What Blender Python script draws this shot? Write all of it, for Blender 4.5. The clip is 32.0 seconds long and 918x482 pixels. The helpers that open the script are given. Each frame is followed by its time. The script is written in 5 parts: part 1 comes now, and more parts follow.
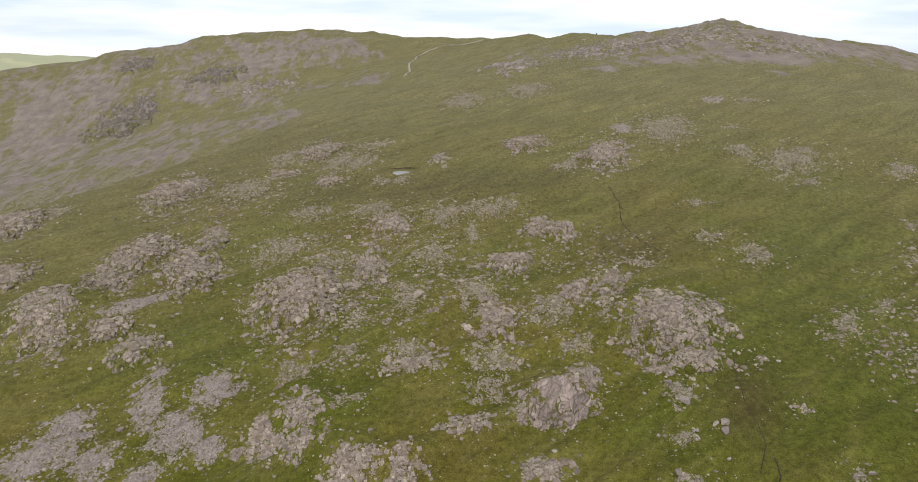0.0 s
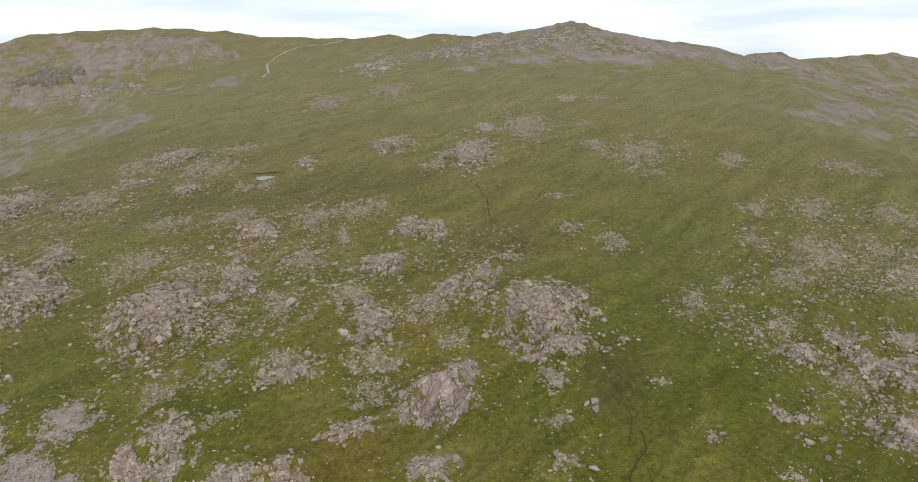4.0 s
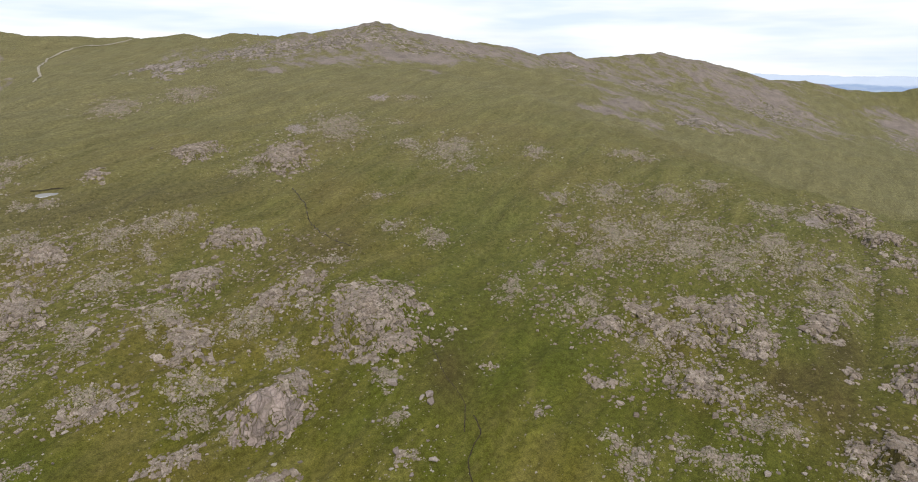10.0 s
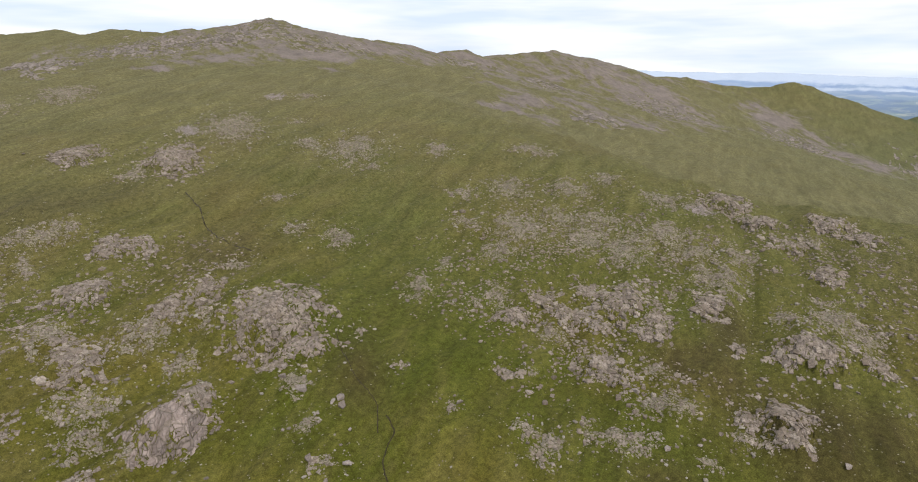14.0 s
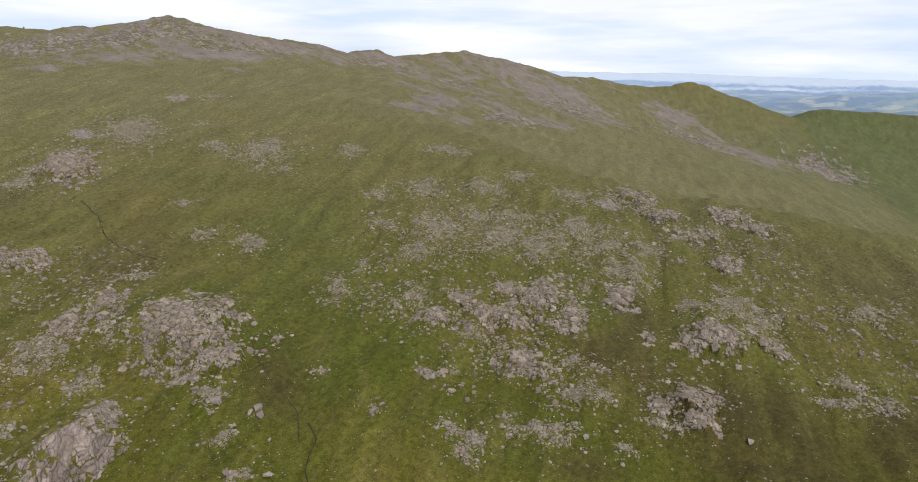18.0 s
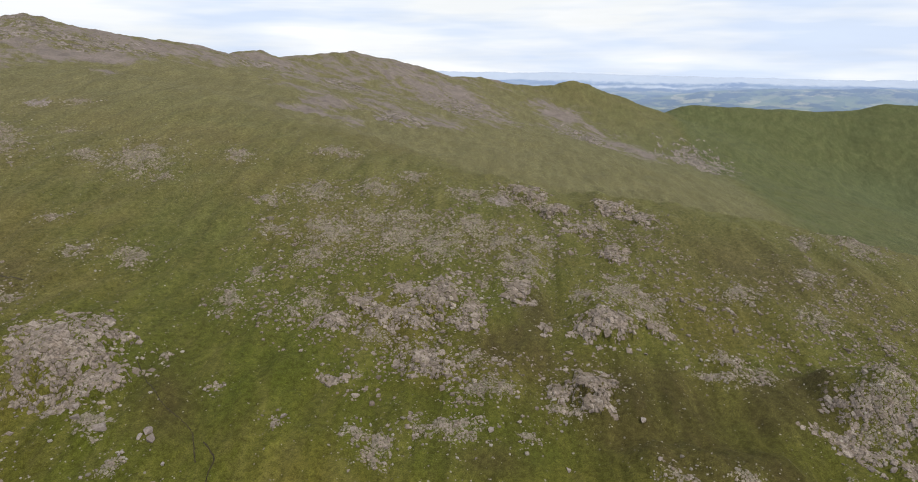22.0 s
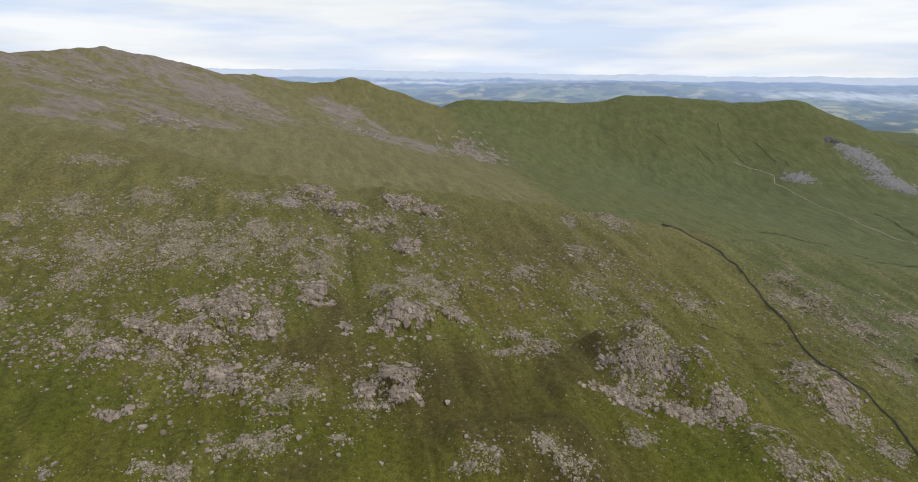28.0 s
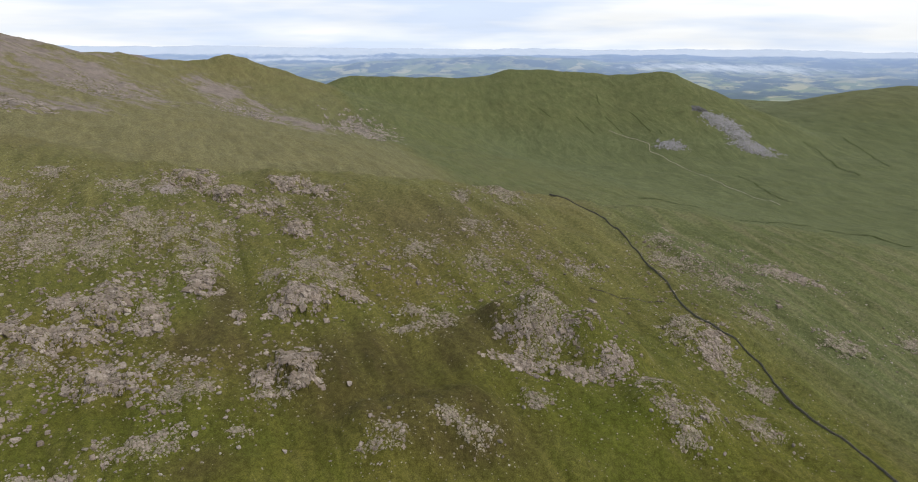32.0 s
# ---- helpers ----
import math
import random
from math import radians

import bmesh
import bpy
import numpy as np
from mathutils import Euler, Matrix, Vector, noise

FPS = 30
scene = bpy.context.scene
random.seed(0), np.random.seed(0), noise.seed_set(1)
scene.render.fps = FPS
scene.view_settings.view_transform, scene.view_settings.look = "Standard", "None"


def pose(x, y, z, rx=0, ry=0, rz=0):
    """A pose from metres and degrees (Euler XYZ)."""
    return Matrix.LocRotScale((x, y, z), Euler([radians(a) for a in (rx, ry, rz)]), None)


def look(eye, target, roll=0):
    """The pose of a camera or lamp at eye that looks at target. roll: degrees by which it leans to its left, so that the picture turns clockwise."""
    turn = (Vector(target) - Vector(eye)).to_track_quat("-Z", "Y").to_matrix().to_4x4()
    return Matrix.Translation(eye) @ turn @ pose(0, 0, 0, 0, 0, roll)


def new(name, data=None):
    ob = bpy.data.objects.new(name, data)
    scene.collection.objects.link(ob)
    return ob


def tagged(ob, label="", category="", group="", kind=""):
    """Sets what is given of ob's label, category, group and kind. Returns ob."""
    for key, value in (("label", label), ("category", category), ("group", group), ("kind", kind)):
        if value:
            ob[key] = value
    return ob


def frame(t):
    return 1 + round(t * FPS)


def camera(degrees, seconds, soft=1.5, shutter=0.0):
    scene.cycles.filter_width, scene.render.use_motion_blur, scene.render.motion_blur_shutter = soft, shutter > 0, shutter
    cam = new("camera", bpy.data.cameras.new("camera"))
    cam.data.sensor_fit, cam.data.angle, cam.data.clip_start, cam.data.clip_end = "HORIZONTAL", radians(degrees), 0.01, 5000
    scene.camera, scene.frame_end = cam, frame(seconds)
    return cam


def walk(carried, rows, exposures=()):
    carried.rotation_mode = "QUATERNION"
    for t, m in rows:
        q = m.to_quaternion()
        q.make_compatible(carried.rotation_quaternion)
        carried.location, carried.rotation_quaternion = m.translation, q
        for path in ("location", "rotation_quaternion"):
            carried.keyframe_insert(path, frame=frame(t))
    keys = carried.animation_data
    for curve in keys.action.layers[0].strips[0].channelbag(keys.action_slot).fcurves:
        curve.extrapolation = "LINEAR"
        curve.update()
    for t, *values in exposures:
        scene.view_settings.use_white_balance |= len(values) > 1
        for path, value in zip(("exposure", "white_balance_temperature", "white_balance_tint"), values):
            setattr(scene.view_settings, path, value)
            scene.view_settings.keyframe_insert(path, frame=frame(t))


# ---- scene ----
cam = camera(70.24, 32.0, soft=1.0)
PATH = [
    (0.0, pose(0, 0, 120, 74.25, -0.25, 0.00)),
    (1.0, pose(0, 0, 120, 74.28, -0.20, -2.52)),
    (2.0, pose(0, 0, 120, 74.27, -0.19, -5.32)),
    (3.0, pose(0, 0, 120, 74.28, -0.17, -8.47)),
    (3.5, pose(0, 0, 120, 74.31, -0.20, -10.06)),
    (5.5, pose(0, 0, 120, 74.38, -0.08, -16.38)),
    (6.0, pose(0, 0, 120, 74.39, -0.07, -18.10)),
    (7.0, pose(0, 0, 120, 74.39, -0.12, -21.31)),
    (8.0, pose(0, 0, 120, 74.39, -0.08, -23.80)),
    (9.0, pose(0, 0, 120, 74.39, 0.01, -25.66)),
    (10.0, pose(0, 0, 120, 74.38, 0.05, -27.72)),
    (11.0, pose(0, 0, 120, 74.34, 0.10, -29.74)),
    (12.0, pose(0, 0, 120, 74.29, 0.09, -31.88)),
    (13.0, pose(0, 0, 120, 74.25, 0.01, -34.14)),
    (14.0, pose(0, 0, 120, 74.19, 0.05, -36.29)),
    (14.5, pose(0, 0, 120, 74.18, 0.04, -37.27)),
    (16.5, pose(0, 0, 120, 74.15, -0.01, -41.73)),
    (17.0, pose(0, 0, 120, 74.16, -0.04, -42.45)),
    (18.0, pose(0, 0, 120, 74.20, -0.14, -43.75)),
    (19.0, pose(0, 0, 120, 74.23, -0.05, -45.87)),
    (20.0, pose(0, 0, 120, 74.26, -0.01, -48.44)),
    (21.0, pose(0, 0, 120, 74.27, 0.03, -50.75)),
    (22.0, pose(0, 0, 120, 74.24, 0.02, -53.15)),
    (23.0, pose(0, 0, 120, 74.21, 0.15, -56.01)),
    (24.0, pose(0, 0, 120, 74.16, 0.14, -58.78)),
    (25.0, pose(0, 0, 120, 74.10, 0.03, -61.81)),
    (26.0, pose(0, 0, 120, 74.04, -0.02, -65.52)),
    (26.5, pose(0, 0, 120, 74.01, -0.13, -67.69)),
    (28.5, pose(0, 0, 120, 73.96, -0.06, -72.97)),
    (29.0, pose(0, 0, 120, 73.94, -0.03, -74.23)),
    (30.0, pose(0, 0, 120, 73.83, -0.01, -76.71)),
    (30.5, pose(0, 0, 120, 73.58, 0.03, -78.05)),
    (31.0, pose(0, 0, 120, 73.00, 0.10, -79.31)),
    (31.5, pose(0, 0, 120, 72.24, 0.10, -80.42)),
    (32.0, pose(0, 0, 120, 71.95, 0.10, -81.60)),
]
walk(cam, PATH, exposures=[(0.0, 0.18), (12.0, 0.15), (22.0, 0.03), (26.0, 0.0), (29.0, -0.06), (31.0, -0.05), (32.0, 0.04)])

# ---- daylight: high thin cloud, a weak broad sun ----
SUN_EL, SUN_AZ = 42.0, 188.0   # degrees; the sun stands behind the first view and to the right of the last
world = bpy.data.worlds.new("sky")
scene.world = world
world.use_nodes = True
wn, wl = world.node_tree.nodes, world.node_tree.links
wn.clear()


def wnode(kind, **values):
    n = wn.new(kind)
    for k, v in values.items():
        n.inputs[k].default_value = v
    return n


tc = wn.new("ShaderNodeTexCoord")
sep = wn.new("ShaderNodeSeparateXYZ")
wl.new(tc.outputs["Generated"], sep.inputs[0])
up = wn.new("ShaderNodeMath")
up.operation = "MAXIMUM"
up.inputs[1].default_value = 0.02
wl.new(sep.outputs["Z"], up.inputs[0])
com = wn.new("ShaderNodeCombineXYZ")
wl.new(sep.outputs["X"], com.inputs[0]), wl.new(sep.outputs["Y"], com.inputs[1]), wl.new(up.outputs[0], com.inputs[2])
sky = wn.new("ShaderNodeTexSky")
sky.sky_type, sky.sun_disc = "NISHITA", False
sky.sun_elevation, sky.sun_rotation = radians(SUN_EL), radians(SUN_AZ)
sky.altitude, sky.air_density, sky.dust_density = 700, 1.0, 2.0
wl.new(com.outputs[0], sky.inputs[0])
# cloud sheet: long flat streaks, seen almost edge on
mp = wn.new("ShaderNodeMapping")
mp.inputs["Rotation"].default_value = (0, radians(1.2), radians(20))
mp.inputs["Scale"].default_value = (2.2, 2.2, 17)
wl.new(tc.outputs["Generated"], mp.inputs[0])
cl = wnode("ShaderNodeTexNoise", Scale=1.0, Detail=4.0, Roughness=0.55, Distortion=0.3)
wl.new(mp.outputs[0], cl.inputs["Vector"])
thick = wn.new("ShaderNodeValToRGB")
thick.color_ramp.elements[0].position, thick.color_ramp.elements[1].position = 0.36, 0.56
thick.color_ramp.elements[0].color, thick.color_ramp.elements[1].color = (0.88, 0.88, 0.88, 1), (1, 1, 1, 1)
wl.new(cl.outputs["Fac"], thick.inputs[0])
cl2 = wnode("ShaderNodeTexNoise", Scale=1.4, Detail=4.0, Roughness=0.5)
wl.new(mp.outputs[0], cl2.inputs["Vector"])
tone = wn.new("ShaderNodeValToRGB")
tone.color_ramp.elements[0].position, tone.color_ramp.elements[1].position = 0.38, 0.58
tone.color_ramp.elements[0].color, tone.color_ramp.elements[1].color = (9.4, 10.8, 13.3, 1), (13.0, 13.3, 13.6, 1)
wl.new(cl2.outputs["Fac"], tone.inputs[0])
mixs = wn.new("ShaderNodeMixRGB")
wl.new(thick.outputs[0], mixs.inputs["Fac"]), wl.new(sky.outputs[0], mixs.inputs[1]), wl.new(tone.outputs[0], mixs.inputs[2])
bg = wnode("ShaderNodeBackground", Strength=0.075)
wl.new(mixs.outputs[0], bg.inputs["Color"])
wo = wn.new("ShaderNodeOutputWorld")
wl.new(bg.outputs[0], wo.inputs["Surface"])

sun = new("sun", bpy.data.lights.new("sun", "SUN"))
sun.data.energy, sun.data.angle, sun.data.color = 2.65, radians(10), (1.0, 0.95, 0.88)
_el, _az = radians(SUN_EL), radians(SUN_AZ)
SUN_DIR = Vector((math.sin(_az) * math.cos(_el), math.cos(_az) * math.cos(_el), math.sin(_el)))
sun.matrix_world = look(SUN_DIR * 3000, (0, 0, 0))

# ---- the shape of the land ----
# u runs up the fell towards the summit, v across it to the right; metres.
UX, UY = 0.4226, 0.9063
_perm = np.random.RandomState(11).permutation(4096)
_grad = np.random.RandomState(12).uniform(0, 2 * np.pi, 4096)
_gx, _gy = np.cos(_grad), np.sin(_grad)


def _hash(ix, iy):
    return _perm[(_perm[ix & 4095] + iy) & 4095]


def grain(x, y):
    """Smooth gradient noise, about -0.7 to 0.7, one bump per unit."""
    x, y = np.asarray(x, float), np.asarray(y, float)
    ix, iy = np.floor(x).astype(np.int64), np.floor(y).astype(np.int64)
    fx, fy = x - ix, y - iy
    sx, sy = fx * fx * fx * (fx * (fx * 6 - 15) + 10), fy * fy * fy * (fy * (fy * 6 - 15) + 10)

    def corner(a, b):
        h = _hash(ix + a, iy + b)
        return _gx[h] * (fx - a) + _gy[h] * (fy - b)

    n0 = corner(0, 0) * (1 - sx) + corner(1, 0) * sx
    n1 = corner(0, 1) * (1 - sx) + corner(1, 1) * sx
    return n0 * (1 - sy) + n1 * sy


def rough(x, y, octaves=4, gain=0.5):
    total, amp = 0.0, 1.0
    for i in range(octaves):
        total = total + amp * grain(x * 2**i + 17.3 * i, y * 2**i - 9.1 * i)
        amp *= gain
    return total


def smax(a, b, k):
    h = np.clip(0.5 + 0.5 * (a - b) / k, 0, 1)
    return b + (a - b) * h + k * h * (1 - h)


def soft(x, k):
    """0 below, x above, rounded over k."""
    return np.where(x > 8 * k, x, k * np.log1p(np.exp(np.clip(x / k, -30, 30))))


def spur(x, y, crest, slope, top=12.0):
    """Height of a ridge: its crest runs through the given points, its flanks fall away by slope."""
    best = np.full(np.shape(x), -1e4)
    for (x0, y0, z0), (x1, y1, z1) in zip(crest[:-1], crest[1:]):
        ex, ey = x1 - x0, y1 - y0
        s = np.clip(((x - x0) * ex + (y - y0) * ey) / (ex * ex + ey * ey), 0, 1)
        d = np.hypot(x - x0 - s * ex, y - y0 - s * ey)
        best = np.maximum(best, z0 + s * (z1 - z0) - slope * (np.sqrt(d * d + top * top) - top))
    return best


WEST_FELL = [(-1000, 960, 160), (-900, 975, 135), (-820, 985, 95), (-775, 981, 73), (-665, 1035, 103), (-563, 1082, 117), (-517, 1083, 129), (-396, 1101, 149), (-248, 1123, 163),
             (-203, 1132, 164), (-83, 1147, 154), (46, 1159, 150), (118, 1194, 159)]
SUMMIT = [(65, 998, 144), (146, 949, 147), (159, 937, 151), (185, 922, 151), (206, 886, 146), (220, 862, 149), (261, 830, 152),
          (277, 814, 157), (294, 800, 160), (300, 795, 163), (314, 792, 157), (354, 789, 148), (418, 786, 142), (455, 800, 136)]
EAST_RIDGE = [(455, 800, 134), (503, 818, 133), (561, 828, 125), (586, 835, 128), (631, 840, 127), (653, 847, 121), (726, 840, 124), (801, 825, 128),
              (879, 802, 118), (919, 787, 108), (980, 776, 86), (1050, 749, 84), (1120, 717, 70), (1211, 662, 62), (1243, 645, 72),
              (1263, 628, 65), (1308, 601, 44), (1469, 524, -8)]
SCAR = [(1470, 578, -23), (1510, 528, -3), (1554, 491, 11), (1599, 445, 10), (1730, 262, -2), (1770, 190, -1), (1795, 130, 15), (1809, 53, 16),
        (1820, -40, 10), (1825, -133, 1), (1826, -223, 8), (1821, -267, 11), (1812, -289, -4), (1801, -326, -25), (1782, -368, -41),
        (1733, -488, -77), (1703, -552, -108), (1660, -660, -150)]
SOUTH_FELL = [(2429, -593, -209), (2401, -697, -167), (2351, -791, -136), (2289, -874, -109), (2208, -941, -82), (2134, -985, -49),
              (2093, -1024, -40), (1985, -1162, -35), (1850, -1400, -20)]


TARN_Z = 60.85
KNOLLS = [(210, 9, 13, 7.5), (207, -6, 14, 7.5), (201, -21, 13, 6.5), (141, 39, 13, 5.5), (153, 20, 13, 5.5), (176, -38, 14, 5.5), (236, -60, 14, 4), (-150, 222, 17, 7), (-44, 160, 11, 4.5), (-27, 143, 8, 3), (-13, 140, 7, 2.5), (26, 163, 11, 3.5), (70, 194, 20, 4), (-58, 228, 20, 3.5), (200, 82, 13, 3), (158, 62, 11, 3)]


FAR_HILLS = [[(3700, 1050, -60), (3830, 700, -40), (3900, 420, -38), (3950, 160, -36), (3990, -80, -44), (3950, -250, -70)],
             [(3350, 3500, 22), (3700, 3100, 26), (4080, 2600, 14), (4450, 1900, 2), (4650, 1300, -10), (4800, 800, -20)],
             [(-2300, 2900, 150), (-2080, 2830, 125), (-1950, 2920, 128), (-1800, 3010, 120), (-1600, 3080, 105), (-1300, 3200, 80)]]


def west_edge(u):
    """Where the fell breaks off to the western corrie, across the slope."""
    return np.interp(u, [0, 211, 267, 315, 397, 501, 640], [-400, -374, -350, -336, -320, -284, -240])


def land(x, y):
    """Height of the open ground."""
    x, y = np.asarray(x, float), np.asarray(y, float)
    r = np.hypot(x, y)
    u, v = UX * x + UY * y, UY * x - UX * y
    # the fell under the camera: an even slope, a brow, and edges that fall to the valleys
    fell = 0.2 * u - 0.2 * soft(u - 585, 25)
    edge = np.interp(u, [-300, 0, 166, 228, 280, 332, 433, 527, 640], [600, 455, 338, 272, 205, 160, 105, 45, -30])
    drop = np.interp(u, [100, 280, 600], [0.55, 0.44, 0.40])
    fell = fell - drop * soft(v - edge, 12) - 0.95 * soft(west_edge(u) - v, 9)
    fell = fell - 0.0006 * soft(-u - 40, 20) ** 2
    floor = -150 + 0.066 * soft(r - 3000, 120)
    z = smax(fell, floor, 40)
    z = smax(z, spur(x, y, SUMMIT, 0.24), 16)
    z = smax(z, spur(x, y, EAST_RIDGE, 0.36), 16)
    z = smax(z, spur(x, y, WEST_FELL, 0.55, 60), 20)
    z = smax(z, spur(x, y, SCAR, 0.42, 25), 20)
    z = smax(z, spur(x, y, SOUTH_FELL, 0.25, 60), 30)
    for kx, ky, kr, kh in KNOLLS:
        z = z + kh * np.exp(-((((x - kx) ** 2 + (y - ky) ** 2) / kr**2) ** 1.9))
    for crest in FAR_HILLS:
        z = smax(z, spur(x, y, crest, 0.22, 90), 25)
    near = np.clip(1.4 - r / 1500, 0.25, 1)
    z = z + 5.0 * near * rough(x / 150 + 3.1, y / 150, 3) + 1.1 * near * rough(x / 26, y / 26 + 5, 2)
    # ribs of harder rock under the turf, and gullied flanks on the far fells
    p, q = 0.82 * x + 0.57 * y, 0.82 * y - 0.57 * x
    z = z + 2.0 * near * rough(p / 70 + 2, q / 17, 3)
    z = z + 1.7 * near * rough(p / 26 + 9, q / 8, 3)
    away = np.clip((r - 560) / 300, 0, 1)
    z = z + away * (4.5 * rough(x / 75 + 8, y / 75, 4, 0.55) - 3.5 * np.abs(rough(x / 160, y / 160 + 30, 3)))
    z = z + np.clip((r - 2800) / 500, 0, 1) * 14 * rough(x / 420, y / 420 + 12, 3)
    # the hollow that holds the tarn
    hollow = np.exp(-((((x + 30.5) / 9) ** 2 + ((y - 344) / 7) ** 2) ** 2))
    return z + (TARN_Z - z) * hollow


def relief(x, y):
    """Small humps and tussocks on top of land()."""
    r = np.hypot(x, y)
    return 0.5 * rough(x / 7, y / 7, 3) * (1 - np.exp(-((((x + 30.5) / 9) ** 2 + ((y - 344) / 7) ** 2) ** 2))) * np.clip(1.6 - r / 900, 0.3, 1)

# ---- materials ----


def material(name, rough_=0.9):
    m = bpy.data.materials.new(name)
    m.use_nodes = True
    nt = m.node_tree
    b = nt.nodes["Principled BSDF"]
    b.inputs["Specular IOR Level"].default_value = 0.07
    b.inputs["Roughness"].default_value = rough_
    return m, nt, b


def noisy(nt, scale, detail=4.0, roughness=0.55, stretch=None, distortion=0.0):
    """A noise in world metres: its Fac output. scale: bumps per metre; stretch: a direction, and the density along and across it."""
    n = nt.nodes.new("ShaderNodeTexNoise")
    n.inputs["Scale"].default_value, n.inputs["Detail"].default_value = scale, detail
    n.inputs["Roughness"].default_value, n.inputs["Distortion"].default_value = roughness, distortion
    g = nt.nodes.new("ShaderNodeNewGeometry")
    if stretch:
        mp = nt.nodes.new("ShaderNodeMapping")
        mp.vector_type = "TEXTURE"
        mp.inputs["Rotation"].default_value = (0, 0, radians(stretch[0]))
        mp.inputs["Scale"].default_value = [1.0 / k for k in stretch[1:]]
        nt.links.new(g.outputs["Position"], mp.inputs[0])
        nt.links.new(mp.outputs[0], n.inputs["Vector"])
    else:
        nt.links.new(g.outputs["Position"], n.inputs["Vector"])
    return n.outputs["Fac"]


def ramp(nt, fac, *stops):
    r = nt.nodes.new("ShaderNodeValToRGB")
    e = r.color_ramp.elements
    while len(e) < len(stops):
        e.new(0.5)
    for k, (p, c) in zip(e, stops):
        k.position = p
        k.color = (*c, 1) if isinstance(c, tuple) else (c, c, c, 1)
    nt.links.new(fac, r.inputs[0])
    return r.outputs[0]


def blend(nt, fac, a, b, kind="MIX"):
    m = nt.nodes.new("ShaderNodeMixRGB")
    m.blend_type = kind
    for s, v in ((m.inputs["Fac"], fac), (m.inputs[1], a), (m.inputs[2], b)):
        if isinstance(v, (int, float)):
            s.default_value = v if s.name == "Fac" else (v, v, v, 1)
        elif isinstance(v, tuple):
            s.default_value = (*v, 1)
        else:
            nt.links.new(v, s)
    return m.outputs[0]


def math_(nt, op, a, b=0.0, clamp=False):
    m = nt.nodes.new("ShaderNodeMath")
    m.operation, m.use_clamp = op, clamp
    for s, v in ((m.inputs[0], a), (m.inputs[1], b)):
        if isinstance(v, (int, float)):
            s.default_value = v
        else:
            nt.links.new(v, s)
    return m.outputs[0]


def attr(nt, name):
    a = nt.nodes.new("ShaderNodeAttribute")
    a.attribute_name = name
    return a.outputs["Fac"]


def bumpy(nt, b, height, strength, distance):
    n = nt.nodes.new("ShaderNodeBump")
    n.inputs["Strength"].default_value, n.inputs["Distance"].default_value = strength, distance
    nt.links.new(height, n.inputs["Height"])
    nt.links.new(n.outputs[0], b.inputs["Normal"])


def turf(nt):
    """The colour of the moor grass, in drifts of olive, green, straw and brown, and a height for its bump."""
    drift = noisy(nt, 0.020, 4, 0.6)
    straw = noisy(nt, 0.10, 5, 0.68, (40, 0.45, 1.25, 1.0))
    tuft = noisy(nt, 0.62, 6, 0.74)
    fine = noisy(nt, 3.2, 4, 0.75)
    c = ramp(nt, drift, (0.34, (0.091, 0.072, 0.015)), (0.48, (0.085, 0.077, 0.014)), (0.62, (0.068, 0.071, 0.010)))
    c = blend(nt, ramp(nt, straw, (0.44, 0.0), (0.66, 0.6)), c, (0.132, 0.112, 0.036))
    c = blend(nt, ramp(nt, noisy(nt, 0.055, 5, 0.7), (0.50, 0.0), (0.66, 0.3)), c, (0.056, 0.063, 0.010))
    c = blend(nt, math_(nt, "MULTIPLY", attr(nt, "green"), ramp(nt, straw, (0.35, 0.9), (0.7, 0.45))), c, (0.064, 0.073, 0.012))
    c = blend(nt, math_(nt, "MULTIPLY", attr(nt, "brown"), ramp(nt, straw, (0.35, 0.95), (0.7, 0.45))), c, (0.060, 0.047, 0.017))
    # haze over the farther slopes, painted as a paler grass colour
    c = blend(nt, attr(nt, "haze_pale"), c, (0.138, 0.123, 0.064))
    # green valley grass, its colour greyed and lightened to include distance haze
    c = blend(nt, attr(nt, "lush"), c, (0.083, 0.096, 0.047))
    # long drifts of bleached grass that lie along the slope, and darker flushes between them
    lane = noisy(nt, 0.11, 6, 0.68, (35, 0.25, 1.2, 1.0))
    c = blend(nt, 1.0, c, ramp(nt, lane, (0.34, 0.84), (0.5, 1.0), (0.66, 1.18)), "MULTIPLY")
    # pale strips of old turf along the valley side
    seam = ramp(nt, noisy(nt, 0.10, 5, 0.6, (27, 0.2, 1.3, 1.0)), (0.50, 0.0), (0.66, 0.55))
    c = blend(nt, math_(nt, "MULTIPLY", attr(nt, "grazed"), seam), c, (0.150, 0.134, 0.075))
    # gullies and sheep-bitten strips that run straight down the far hillside
    strip = ramp(nt, noisy(nt, 0.06, 7, 0.7, (8, 0.2, 1.1, 1.0)), (0.36, 0.88), (0.5, 1.0), (0.64, 1.12))
    c = blend(nt, attr(nt, "gullied"), c, blend(nt, 1.0, c, strip, "MULTIPLY"))
    c = blend(nt, 1.0, c, ramp(nt, tuft, (0.30, 0.55), (0.48, 0.96), (0.70, 1.45)), "MULTIPLY")
    c = blend(nt, 1.0, c, ramp(nt, fine, (0.30, 0.50), (0.52, 1.0), (0.74, 1.65)), "MULTIPLY")
    return c, math_(nt, "ADD", tuft, math_(nt, "MULTIPLY", fine, 0.45))


